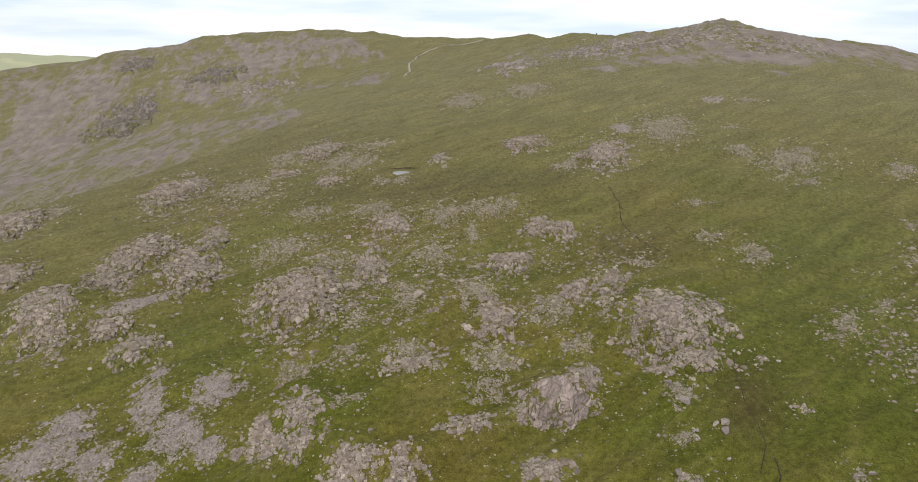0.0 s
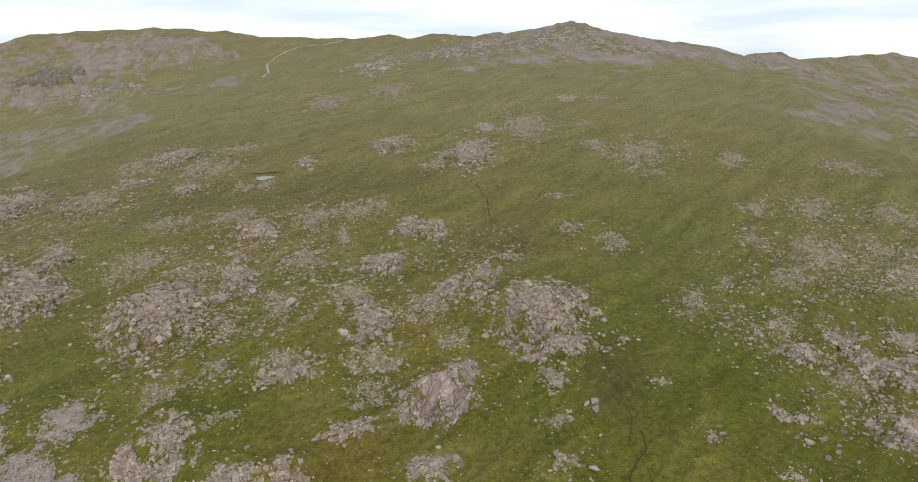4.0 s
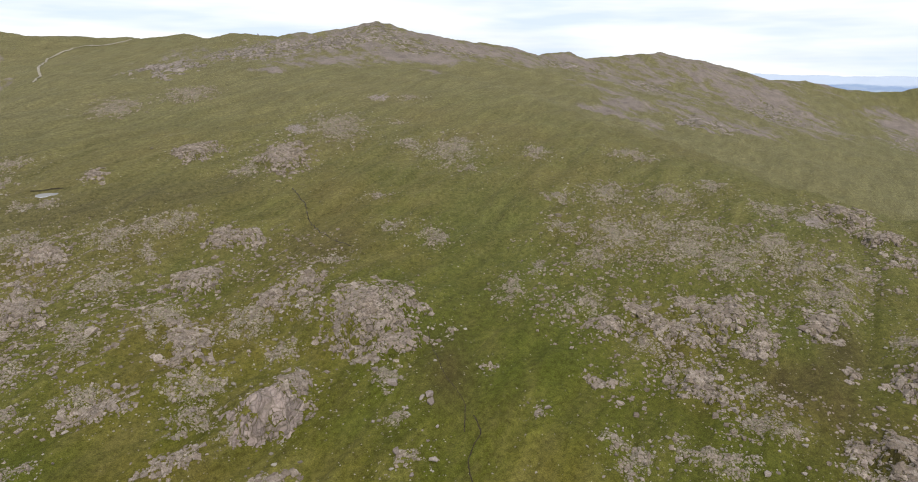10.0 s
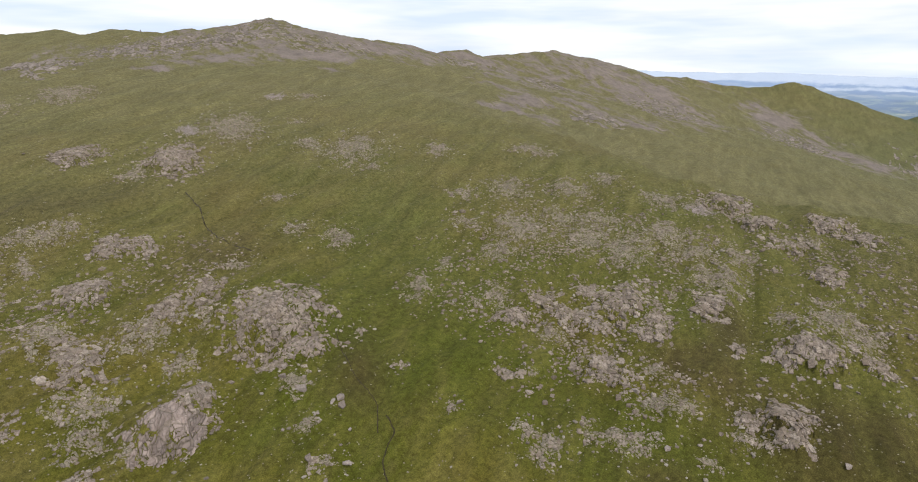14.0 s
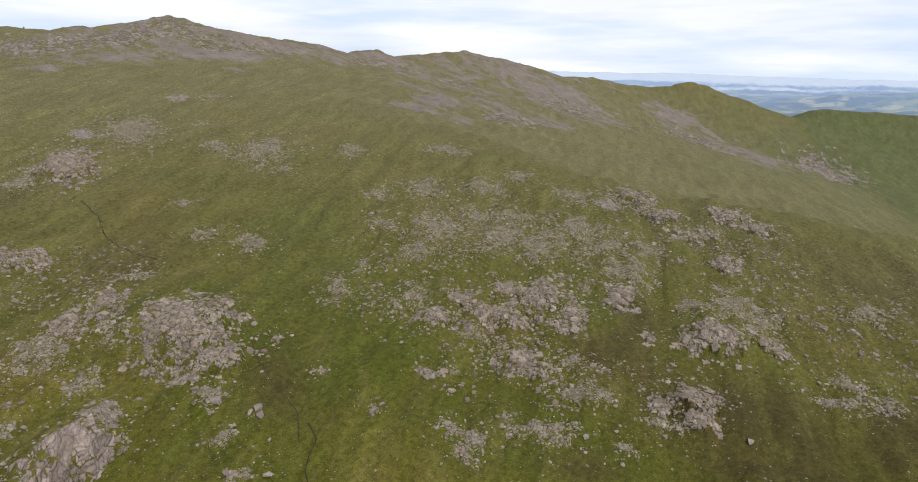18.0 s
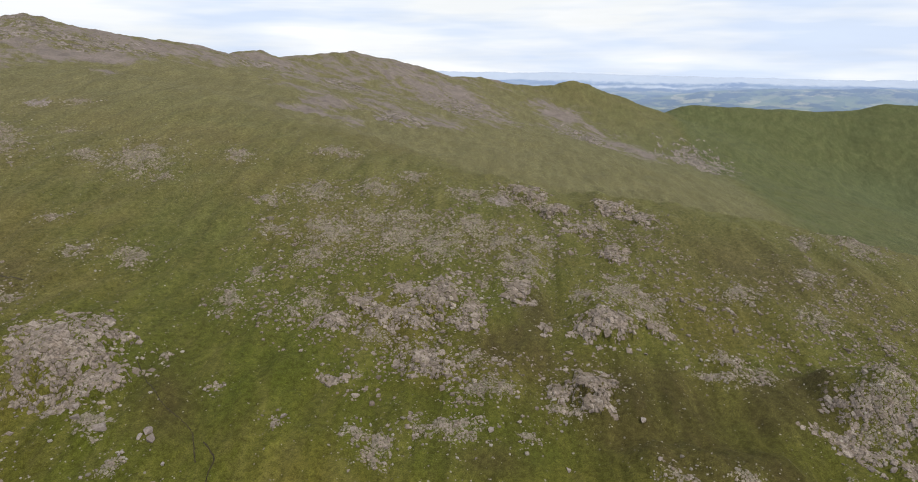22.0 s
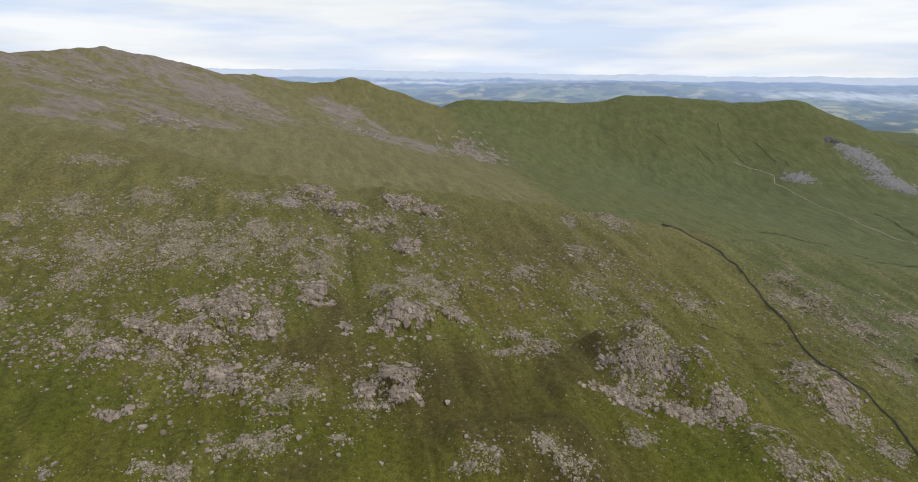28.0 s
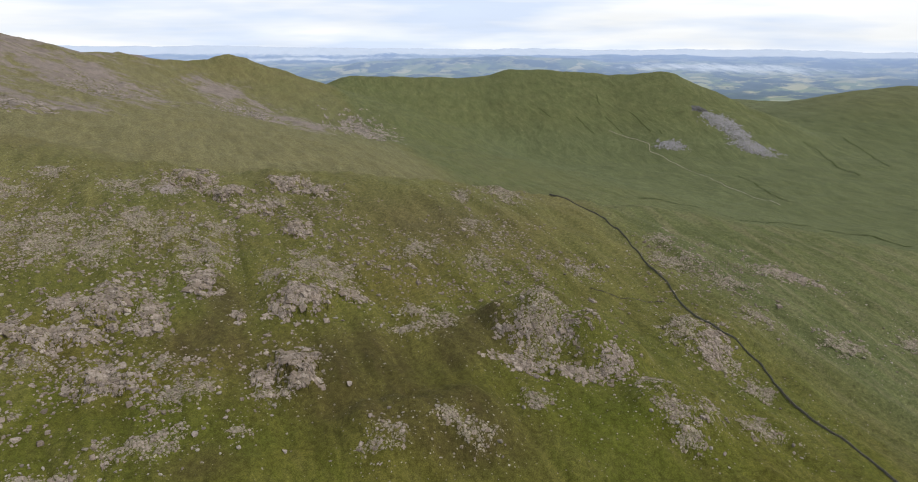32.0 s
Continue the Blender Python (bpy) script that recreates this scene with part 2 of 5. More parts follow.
def stony(nt, c, cover):
    """Bare stones and scree in streaks down the slope, showing through the turf c where cover is high."""
    streak = noisy(nt, 0.075, 9, 0.72, (-90, 0.30, 1.2, 1.0))
    clump = noisy(nt, 0.022, 6, 0.65)
    clast = ramp(nt, noisy(nt, 1.1, 6, 0.78), (0.32, (0.108, 0.086, 0.076)), (0.5, (0.164, 0.134, 0.120)), (0.68, (0.225, 0.190, 0.174)))
    clast = blend(nt, 1.0, clast, ramp(nt, noisy(nt, 0.07, 9, 0.75), (0.32, 0.68), (0.5, 1.0), (0.68, 1.3)), "MULTIPLY")
    gn = nt.nodes.new("ShaderNodeNewGeometry")
    sn = nt.nodes.new("ShaderNodeSeparateXYZ")
    nt.links.new(gn.outputs["True Normal"], sn.inputs[0])
    steep = math_(nt, "MULTIPLY", math_(nt, "SUBTRACT", 0.72, sn.outputs["Z"]), 3.5, True)
    cover = math_(nt, "MAXIMUM", cover, math_(nt, "MINIMUM", steep, 0.6))
    loose = math_(nt, "MINIMUM", math_(nt, "MULTIPLY", cover, 3.0), 1.0)
    uneven = math_(nt, "ADD", math_(nt, "MULTIPLY", math_(nt, "SUBTRACT", streak, 0.5), 2.6), math_(nt, "MULTIPLY", math_(nt, "SUBTRACT", clump, 0.5), 1.6))
    thin = math_(nt, "ADD", cover, math_(nt, "MULTIPLY", uneven, loose))
    return blend(nt, ramp(nt, thin, (0.36, 0.0), (0.66, 0.92)), c, clast)


m_grass, nt, b = material("moor_grass", 0.95)
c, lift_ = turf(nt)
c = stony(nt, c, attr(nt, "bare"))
for scale_, limit, seed_ in ((1.5, 0.30, 0.0), (0.75, 0.24, 40.0)):
    v = nt.nodes.new("ShaderNodeTexVoronoi")
    v.inputs["Scale"].default_value = scale_
    g, mp = nt.nodes.new("ShaderNodeNewGeometry"), nt.nodes.new("ShaderNodeMapping")
    mp.inputs["Location"].default_value = (seed_, seed_, 0)
    nt.links.new(g.outputs["Position"], mp.inputs[0]), nt.links.new(mp.outputs[0], v.inputs["Vector"])
    sp = nt.nodes.new("ShaderNodeSeparateColor")
    nt.links.new(v.outputs["Color"], sp.inputs[0])
    shape = math_(nt, "ADD", v.outputs["Distance"], math_(nt, "MULTIPLY", math_(nt, "SUBTRACT", noisy(nt, 4.0, 3, 0.7), 0.5), 0.5))
    there = math_(nt, "MULTIPLY", ramp(nt, shape, (limit - 0.05, 1.0), (limit + 0.03, 0.0)),
                  math_(nt, "GREATER_THAN", math_(nt, "ADD", sp.outputs[0], attr(nt, "stones")), 1.0))
    c = blend(nt, there, c, ramp(nt, sp.outputs[1], (0.0, (0.14, 0.118, 0.09)), (0.6, (0.20, 0.175, 0.138)), (1.0, (0.29, 0.26, 0.21))))
nt.links.new(c, b.inputs["Base Color"])
bumpy(nt, b, lift_, 0.8, 0.55)

# far country: fields, woods and estuary behind the fells
m_far, nt, b = material("far_country", 1.0)
fields = nt.nodes.new("ShaderNodeTexVoronoi")
fields.inputs["Scale"].default_value = 0.011
g = nt.nodes.new("ShaderNodeNewGeometry")
nt.links.new(g.outputs["Position"], fields.inputs["Vector"])
sepc = nt.nodes.new("ShaderNodeSeparateColor")
nt.links.new(fields.outputs["Color"], sepc.inputs[0])
c = ramp(nt, sepc.outputs[0], (0.0, (0.10, 0.135, 0.115)), (0.3, (0.15, 0.19, 0.12)), (0.55, (0.20, 0.225, 0.14)), (0.8, (0.34, 0.32, 0.20)), (1.0, (0.12, 0.155, 0.125)))
c = blend(nt, ramp(nt, noisy(nt, 0.005, 6, 0.65), (0.46, 0.0), (0.54, 1.0)), c, (0.068, 0.096, 0.108))
# sunlight on the left-hand far hills, put into their colour
c = blend(nt, attr(nt, "sunlit_hill"), c, (0.36, 0.35, 0.21))
# blue distance haze, mixed into the base colour
c = blend(nt, attr(nt, "far_haze"), c, (0.25, 0.33, 0.49))
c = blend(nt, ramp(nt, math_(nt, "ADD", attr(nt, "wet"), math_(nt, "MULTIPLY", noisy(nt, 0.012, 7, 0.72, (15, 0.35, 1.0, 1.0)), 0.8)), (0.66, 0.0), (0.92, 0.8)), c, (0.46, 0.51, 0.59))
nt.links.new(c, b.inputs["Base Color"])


def blocks(nt, scale, stretch, seed=0.0, warp=0.5):
    """Jointed blocks along each outcrop's joints, turned by its bearing from the camera, in metres: distance to the
    joint, and random values for each block.
    """
    at_ = nt.nodes.new("ShaderNodeAttribute")
    at_.attribute_name = "joint"
    g = nt.nodes.new("ShaderNodeNewGeometry")
    wob = nt.nodes.new("ShaderNodeTexNoise")
    wob.inputs["Scale"].default_value, wob.inputs["Detail"].default_value = scale * 0.9, 3.0
    nt.links.new(g.outputs["Position"], wob.inputs["Vector"])
    off = nt.nodes.new("ShaderNodeVectorMath")
    off.operation = "MULTIPLY_ADD"
    off.inputs[1].default_value = (warp / scale,) * 3
    nt.links.new(wob.outputs["Color"], off.inputs[0]), nt.links.new(at_.outputs["Vector"], off.inputs[2])
    mp = nt.nodes.new("ShaderNodeMapping")
    mp.inputs["Location"].default_value = (seed, seed * 0.7, 0)
    mp.inputs["Scale"].default_value = stretch
    nt.links.new(off.outputs[0], mp.inputs[0])
    out = []
    for feature in ("DISTANCE_TO_EDGE", "F1"):
        v = nt.nodes.new("ShaderNodeTexVoronoi")
        v.feature = feature
        v.inputs["Scale"].default_value = scale
        nt.links.new(mp.outputs[0], v.inputs["Vector"])
        out.append(v)
    sp = nt.nodes.new("ShaderNodeSeparateColor")
    nt.links.new(out[1].outputs["Color"], sp.inputs[0])
    return out[0].outputs["Distance"], sp.outputs[0], sp.outputs[1]


def rock_material(name, dark, mid, light, size, turn=28.0, long=0.45, split=0.5, seam=2.5, deep=0.75):
    """size: metres across a block."""
    m, nt, b = material(name, 0.85)
    k = 1.3 / size
    broad = noisy(nt, 0.10 * k, 4, 0.6)
    vein = noisy(nt, 1.6 * k, 6, 0.7, (turn, 1.0, 0.7, 0.6))
    d1, v1, w1 = blocks(nt, 0.8 * k, (1.0, long, 0.7))
    d2, v2, w2 = blocks(nt, 1.9 * k, (1.0, long * 1.15, 0.75), 13.0)
    c = ramp(nt, vein, (0.28, dark), (0.46, mid), (0.72, light))
    c = blend(nt, ramp(nt, broad, (0.42, 0.0), (0.66, 0.5)), c, light)
    c = blend(nt, 1.0, c, ramp(nt, v1, (0.0, 0.76), (0.5, 0.98), (1.0, 1.16)), "MULTIPLY")
    c = blend(nt, 1.0, c, ramp(nt, v2, (0.0, 0.78), (0.5, 0.98), (1.0, 1.18)), "MULTIPLY")
    c = blend(nt, ramp(nt, noisy(nt, 1.1 * k, 5, 0.75), (0.57, 0.0), (0.68, 0.45)), c, (0.29, 0.262, 0.222))
    # joints: a darker colour in the fine ones, turf-brown in the wide ones
    open_ = ramp(nt, noisy(nt, 0.55 * k, 4, 0.6), (0.40, 0.1), (0.62, 1.0))
    c = blend(nt, math_(nt, "MULTIPLY", ramp(nt, d2, (0.0, 0.62), (0.035, 0.34), (0.075, 0.0)), open_), c, (0.078, 0.063, 0.043))
    c = blend(nt, ramp(nt, d1, (0.0, deep), (0.035, 0.6 * deep), (0.07, 0.0)), c, (0.062, 0.054, 0.026))
    # block by block, rock or turf
    g, lift_ = turf(nt)
    bare = math_(nt, "ADD", attr(nt, "rock"), math_(nt, "MULTIPLY", math_(nt, "SUBTRACT", w1, 0.5), 1.1))
    bare = math_(nt, "ADD", bare, math_(nt, "MULTIPLY", math_(nt, "SUBTRACT", w2, 0.5), split))
    bare = math_(nt, "ADD", bare, math_(nt, "MULTIPLY", math_(nt, "SUBTRACT", noisy(nt, 2.4 * k, 5, 0.75), 0.5), 0.9))
    bare = math_(nt, "ADD", bare, math_(nt, "MULTIPLY", math_(nt, "MINIMUM", d2, 0.12), 2.0))
    bare = math_(nt, "ADD", bare, math_(nt, "MULTIPLY", math_(nt, "SUBTRACT", math_(nt, "MINIMUM", d1, 0.17), 0.10), seam))
    fac = ramp(nt, bare, (0.46, 0.0), (0.54, 1.0))
    c = blend(nt, fac, g, c)
    nt.links.new(c, b.inputs["Base Color"])
    high = math_(nt, "ADD", math_(nt, "MULTIPLY", math_(nt, "MINIMUM", d1, 0.16), 5.0), math_(nt, "MULTIPLY", math_(nt, "MINIMUM", d2, 0.14), 3.0))
    high = math_(nt, "MULTIPLY", math_(nt, "ADD", math_(nt, "ADD", high, v1), math_(nt, "MULTIPLY", vein, 0.5)), fac)
    bumpy(nt, b, high, 0.75, 0.22 * size)
    return m


m_rock = rock_material("mauve_grey_rock", (0.120, 0.090, 0.072), (0.198, 0.160, 0.135), (0.282, 0.232, 0.203), 1.5, 28, 0.8)
m_pink = rock_material("smooth_pinkish_slab", (0.150, 0.115, 0.098), (0.218, 0.172, 0.150), (0.262, 0.212, 0.188), 2.6, 28, 0.36, 0.3, 0.9, 0.45)
m_grey = rock_material("weathered_grey_rock", (0.108, 0.088, 0.058), (0.190, 0.162, 0.118), (0.265, 0.231, 0.174), 1.0, 35, 0.8, 0.9, 5.0)
m_scree = rock_material("pinkish_scree", (0.150, 0.120, 0.106), (0.228, 0.186, 0.170), (0.310, 0.262, 0.242), 0.6, 10, 0.8, 0.6, 1.0)
m_far_rock = rock_material("rock_of_the_far_crags", (0.115, 0.094, 0.080), (0.185, 0.153, 0.134), (0.25, 0.213, 0.189), 6.0, 20, 0.35)
m_dark_crag = rock_material("dark_far_crag", (0.078, 0.064, 0.057), (0.140, 0.118, 0.106), (0.20, 0.172, 0.156), 4.5, 20, 0.4)
# near-black tones paint the shadow inside the quarry
m_quarry = rock_material("quarry_face_painted_shadow", (0.02, 0.02, 0.022), (0.05, 0.05, 0.054), (0.15, 0.145, 0.15), 5.0, 20, 0.3)
m_slate = rock_material("blue_grey_quarry_slate", (0.14, 0.134, 0.142), (0.185, 0.178, 0.188), (0.235, 0.227, 0.238), 1.6, 60, 0.7)

m_stone, nt, b = material("pale_loose_stone", 0.9)
gi = nt.nodes.new("ShaderNodeNewGeometry")
c = ramp(nt, gi.outputs["Random Per Island"], (0.0, (0.13, 0.108, 0.085)), (0.5, (0.205, 0.178, 0.143)), (1.0, (0.31, 0.28, 0.232)))
c = blend(nt, 1.0, c, ramp(nt, noisy(nt, 6, 3, 0.7), (0.3, 0.7), (0.7, 1.2)), "MULTIPLY")
nt.links.new(c, b.inputs["Base Color"])

m_boulder, nt, b = material("lichened_boulder", 0.9)
oi = nt.nodes.new("ShaderNodeObjectInfo")
c = ramp(nt, oi.outputs["Random"], (0.0, (0.15, 0.122, 0.105)), (0.5, (0.215, 0.178, 0.156)), (1.0, (0.28, 0.24, 0.208)))
c = blend(nt, 1.0, c, ramp(nt, noisy(nt, 2.5, 5, 0.7), (0.3, 0.55), (0.5, 1.0), (0.72, 1.3)), "MULTIPLY")
nt.links.new(c, b.inputs["Base Color"])
bumpy(nt, b, noisy(nt, 3.0, 5, 0.7), 0.6, 0.15)

m_wall, nt, b = material("dark_drystone", 0.95)
c = ramp(nt, noisy(nt, 2.6, 5, 0.75), (0.3, (0.045, 0.044, 0.034)), (0.55, (0.095, 0.090, 0.070)), (0.75, (0.18, 0.168, 0.138)))
nt.links.new(c, b.inputs["Base Color"])

m_path, nt, b = material("trodden_stone_path", 0.95)
c = ramp(nt, noisy(nt, 0.5, 5, 0.7), (0.3, (0.16, 0.14, 0.105)), (0.7, (0.33, 0.30, 0.245)))
nt.links.new(c, b.inputs["Base Color"])

m_peat, nt, b = material("wet_black_peat", 0.5)
c = ramp(nt, noisy(nt, 1.2, 5, 0.7), (0.35, (0.018, 0.014, 0.009)), (0.7, (0.055, 0.042, 0.024)))
nt.links.new(c, b.inputs["Base Color"])

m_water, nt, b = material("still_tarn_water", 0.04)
# pale base colour adds a painted sky reflection to the real one
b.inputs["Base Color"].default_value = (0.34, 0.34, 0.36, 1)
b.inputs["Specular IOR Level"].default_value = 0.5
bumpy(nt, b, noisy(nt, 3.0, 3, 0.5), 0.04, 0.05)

m_gully_green, nt, b = material("dark_gully_green", 0.95)
c = ramp(nt, noisy(nt, 0.4, 5, 0.7), (0.3, (0.030, 0.038, 0.012)), (0.7, (0.062, 0.072, 0.026)))
nt.links.new(c, b.inputs["Base Color"])

# single blocks, each a little different
m_block, nt, b = material("split_rock_block", 0.88)
oi, gi = nt.nodes.new("ShaderNodeObjectInfo"), nt.nodes.new("ShaderNodeNewGeometry")
tint = math_(nt, "FRACT", math_(nt, "ADD", oi.outputs["Random"], gi.outputs["Random Per Island"]))
c = ramp(nt, tint, (0.0, (0.158, 0.124, 0.098)), (0.5, (0.216, 0.174, 0.142)), (1.0, (0.285, 0.238, 0.198)))
c = blend(nt, 1.0, c, ramp(nt, noisy(nt, 0.35, 4, 0.6), (0.35, 0.80), (0.65, 1.15)), "MULTIPLY")
c = blend(nt, 1.0, c, ramp(nt, noisy(nt, 1.8, 6, 0.75), (0.3, 0.6), (0.5, 1.0), (0.72, 1.28)), "MULTIPLY")
# hairline joints, and moss in the hollows
wv = nt.nodes.new("ShaderNodeTexVoronoi")
wv.feature = "DISTANCE_TO_EDGE"
wv.inputs["Scale"].default_value = 1.3
wg = nt.nodes.new("ShaderNodeVectorMath")
wg.operation = "MULTIPLY_ADD"
wt = nt.nodes.new("ShaderNodeTexNoise")
wt.inputs["Scale"].default_value, wt.inputs["Detail"].default_value = 1.2, 4.0
nt.links.new(gi.outputs["Position"], wt.inputs["Vector"])
wg.inputs[1].default_value = (0.7, 0.7, 0.7)
nt.links.new(wt.outputs["Color"], wg.inputs[0]), nt.links.new(gi.outputs["Position"], wg.inputs[2]), nt.links.new(wg.outputs[0], wv.inputs["Vector"])
c = blend(nt, ramp(nt, wv.outputs["Distance"], (0.0, 0.7), (0.035, 0.35), (0.07, 0.0)), c, (0.075, 0.062, 0.045))
c = blend(nt, ramp(nt, noisy(nt, 0.8, 5, 0.7), (0.57, 0.0), (0.66, 0.85)), c, (0.085, 0.080, 0.024))
nt.links.new(c, b.inputs["Base Color"])
bumpy(nt, b, noisy(nt, 2.4, 5, 0.75), 0.6, 0.2)

# ---- helpers for ground and rock ----


def sheet(name, co, faces, smooth=True, values=None):
    """A mesh from arrays of points and of four-cornered faces, with named values for each point."""
    me = bpy.data.meshes.new(name)
    me.vertices.add(len(co))
    me.vertices.foreach_set("co", np.asarray(co, np.float32).ravel())
    n = faces.shape[1]
    me.loops.add(faces.size)
    me.polygons.add(len(faces))
    me.loops.foreach_set("vertex_index", faces.astype(np.int32).ravel())
    me.polygons.foreach_set("loop_start", np.arange(0, faces.size, n, dtype=np.int32))
    me.polygons.foreach_set("use_smooth", np.full(len(faces), smooth, bool))
    me.update()
    for key, v in (values or {}).items():
        if v.ndim > 1 and v.shape[-1] == 3 and len(v) == len(co):
            me.attributes.new(key, "FLOAT_VECTOR", "POINT").data.foreach_set("vector", np.asarray(v, np.float32).ravel())
        else:
            me.attributes.new(key, "FLOAT", "POINT").data.foreach_set("value", np.asarray(v, np.float32).ravel())
    return me


def patch(x, y, cx, cy, a, b, bearing=0.0):
    """1 in the middle of an elliptic patch of ground, falling to 0 at about its rim."""
    s, c_ = math.sin(radians(bearing)), math.cos(radians(bearing))
    p, q = (x - cx) * c_ - (y - cy) * s, (x - cx) * s + (y - cy) * c_
    return np.exp(-0.9 * ((p / a) ** 2 + (q / b) ** 2))

# ---- what grows where ----
# lush turf: gullies, flushes and valley floors (place, half width, half depth, bearing)
GREEN = [(118, 95, 30, 18, 50), (135, 75, 25, 15, 60), (197, 61, 10, 8, 73), (112, 93, 14, 6, 50), (125, 127, 13, 6, 45), (209, 34, 6, 8, 81),
         (134, 225, 14, 36, 30), (97, 172, 15, 22, 30), (93, 144, 10, 14, 30), (142, 238, 18, 40, 30), (-31, 170, 15, 16, 0), (-88, 201, 18, 11, -20),
         (194, 62, 10, 9, 70), (117, 91, 16, 9, 50), (170, -30, 8, 8, 90), (192, 18, 6, 10, 90), (35, 326, 40, 10, 0), (46, 143, 9, 8, 20),
         (-67, 187, 15, 10, -20), (1180, -90, 330, 250, 90), (168, 58, 26, 14, 70), (150, 10, 20, 14, 90), (110, 175, 40, 60, 30), (205, 30, 14, 12, 90), (330, -90, 60, 90, 100)]
BROWN = [(161, 101, 9, 9, 58), (149, 51, 10, 4, 71), (173, 55, 9, 13, 72), (190, 28, 5, 11, 81), (116, 78, 9, 5, 56), (152, 39, 14, 7, 76), (189, 107, 4, 13, 60), (144, 29, 18, 7, 79),
         (165, 62, 30, 16, 70), (150, 22, 22, 16, 90), (196, 24, 16, 12, 90), (149, 50, 8, 4, 70), (163, 100, 10, 10, 60), (160, 63, 9, 10, 70), (-7, 320, 73, 19, 0), (68, 245, 18, 21, 15), (185, 104, 8, 12, 60),
         (209, 23, 6, 5, 90), (-156, 451, 107, 120, -20), (75, 149, 8, 15, 30), (283, 54, 40, 27, 80)]
BARE = [(-304, 993, 136, 94, -17), (-542, 898, 86, 106, -31), (-464, 746, 85, 100, -32), (-198, 1025, 88, 40, -11), (257, 690, 110, 75, 21), (76, 740, 60, 130, 6),
        (370, 690, 70, 80, 29), (300, 780, 60, 40, 21), (180, 760, 60, 90, 12)]
# screes under the eastern ridge
SCREES = [(407, 631, 30, 55, 33), (610, 795, 35, 36, 37), (580, 698, 23, 83, 40), (576, 599, 46, 144, 44), (411, 459, 20, 28, 42), (867, 783, 63, 102, 48), (384, 397, 12, 30, 44), (766, 585, 70, 124, 53), (732, 520, 51, 144, 55), (478, 429, 36, 24, 48), (1047, 571, 57, 78, 61), (936, 442, 62, 144, 65), (506, 400, 23, 35, 52), (834, 694, 50, 42, 50), (366, 432, 24, 13, 40), (903, 358, 45, 144, 68), (192, 697, 57, 58, 15), (273, 622, 43, 31, 24), (328, 640, 30, 49, 27), (338, 706, 49, 37, 26), (269, 748, 51, 26, 20), (182, 597, 62, 35, 17), (424, 694, 31, 78, 31), (119, 565, 20, 11, 12), (249, 517, 11, 19, 26)]
WEST_SCREES = [(-550, 876, 62, 88, -32), (-481, 1004, 39, 40, -26), (-358, 948, 50, 20, -21), (-206, 891, 48, 38, -13), (-442, 865, 38, 40, -27), (-218, 1027, 62, 25, -12), (-524, 811, 44, 38, -33), (-344, 904, 48, 19, -21), (-296, 965, 42, 27, -17), (-119, 857, 30, 26, -8), (-541, 946, 49, 36, -30), (-623, 959, 34, 35, -33)]


def corrie(x, y):
    """1 on the stony far side of the western corrie."""
    u, v = UX * x + UY * y, UY * x - UX * y
    return np.clip((west_edge(u) - v - 30) / 60, 0, 1) * np.clip((np.hypot(x, y) - 300) / 200, 0, 1) * np.clip((-60 - x) / 120, 0, 1)


def zones(x, y, z):
    """Shares of green, brown, haze-paled and lush grass."""
    r, bearing = np.hypot(x, y), np.degrees(np.arctan2(x, y))
    green = np.clip(0.85 * sum(patch(x, y, *p) for p in GREEN), 0, 0.9)
    turning = np.clip((bearing - 25) / 45, 0, 1) * np.clip((150 - bearing) / 20, 0, 1)
    green = np.maximum(green, 0.85 * turning * np.clip(0.65 + 0.8 * rough(x / 90 + 5, y / 90, 3), 0, 1))
    green = green * np.clip(1.5 - r / 1400, 0.3, 1)
    brown = np.clip(sum(patch(x, y, *p) for p in BROWN), 0, 1)
    # paler with range from the camera, standing in for haze
    haze_pale = np.clip((r - 170) / 420, 0, 0.8) * np.clip(1.15 - np.maximum(x - 800, 0) / 900, 0.62, 1)
    # the valley side beyond the wall is grazed and greener
    grazed = np.clip((0.5 * x - 187 - y) / 40, 0, 1) * np.clip((x - 60) / 80, 0, 1)
    haze_pale, green = haze_pale * (1 - 0.75 * grazed), np.maximum(green, 0.7 * grazed)
    haze_pale = np.maximum(haze_pale, 0.6 * corrie(x, y))
    haze_pale = np.maximum(haze_pale, 0.6 * np.clip((r - 1900) / 300, 0, 1))
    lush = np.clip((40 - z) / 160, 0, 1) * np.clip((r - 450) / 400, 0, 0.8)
    lush = np.maximum(lush, 0.6 * grazed)
    gullied = np.clip((x - 900) / 300, 0, 1)
    return {"green": green, "brown": brown, "haze_pale": haze_pale, "lush": lush, "gullied": gullied, "grazed": grazed * np.clip(1.6 - r / 600, 0, 1)}

# ---- outcrops ----


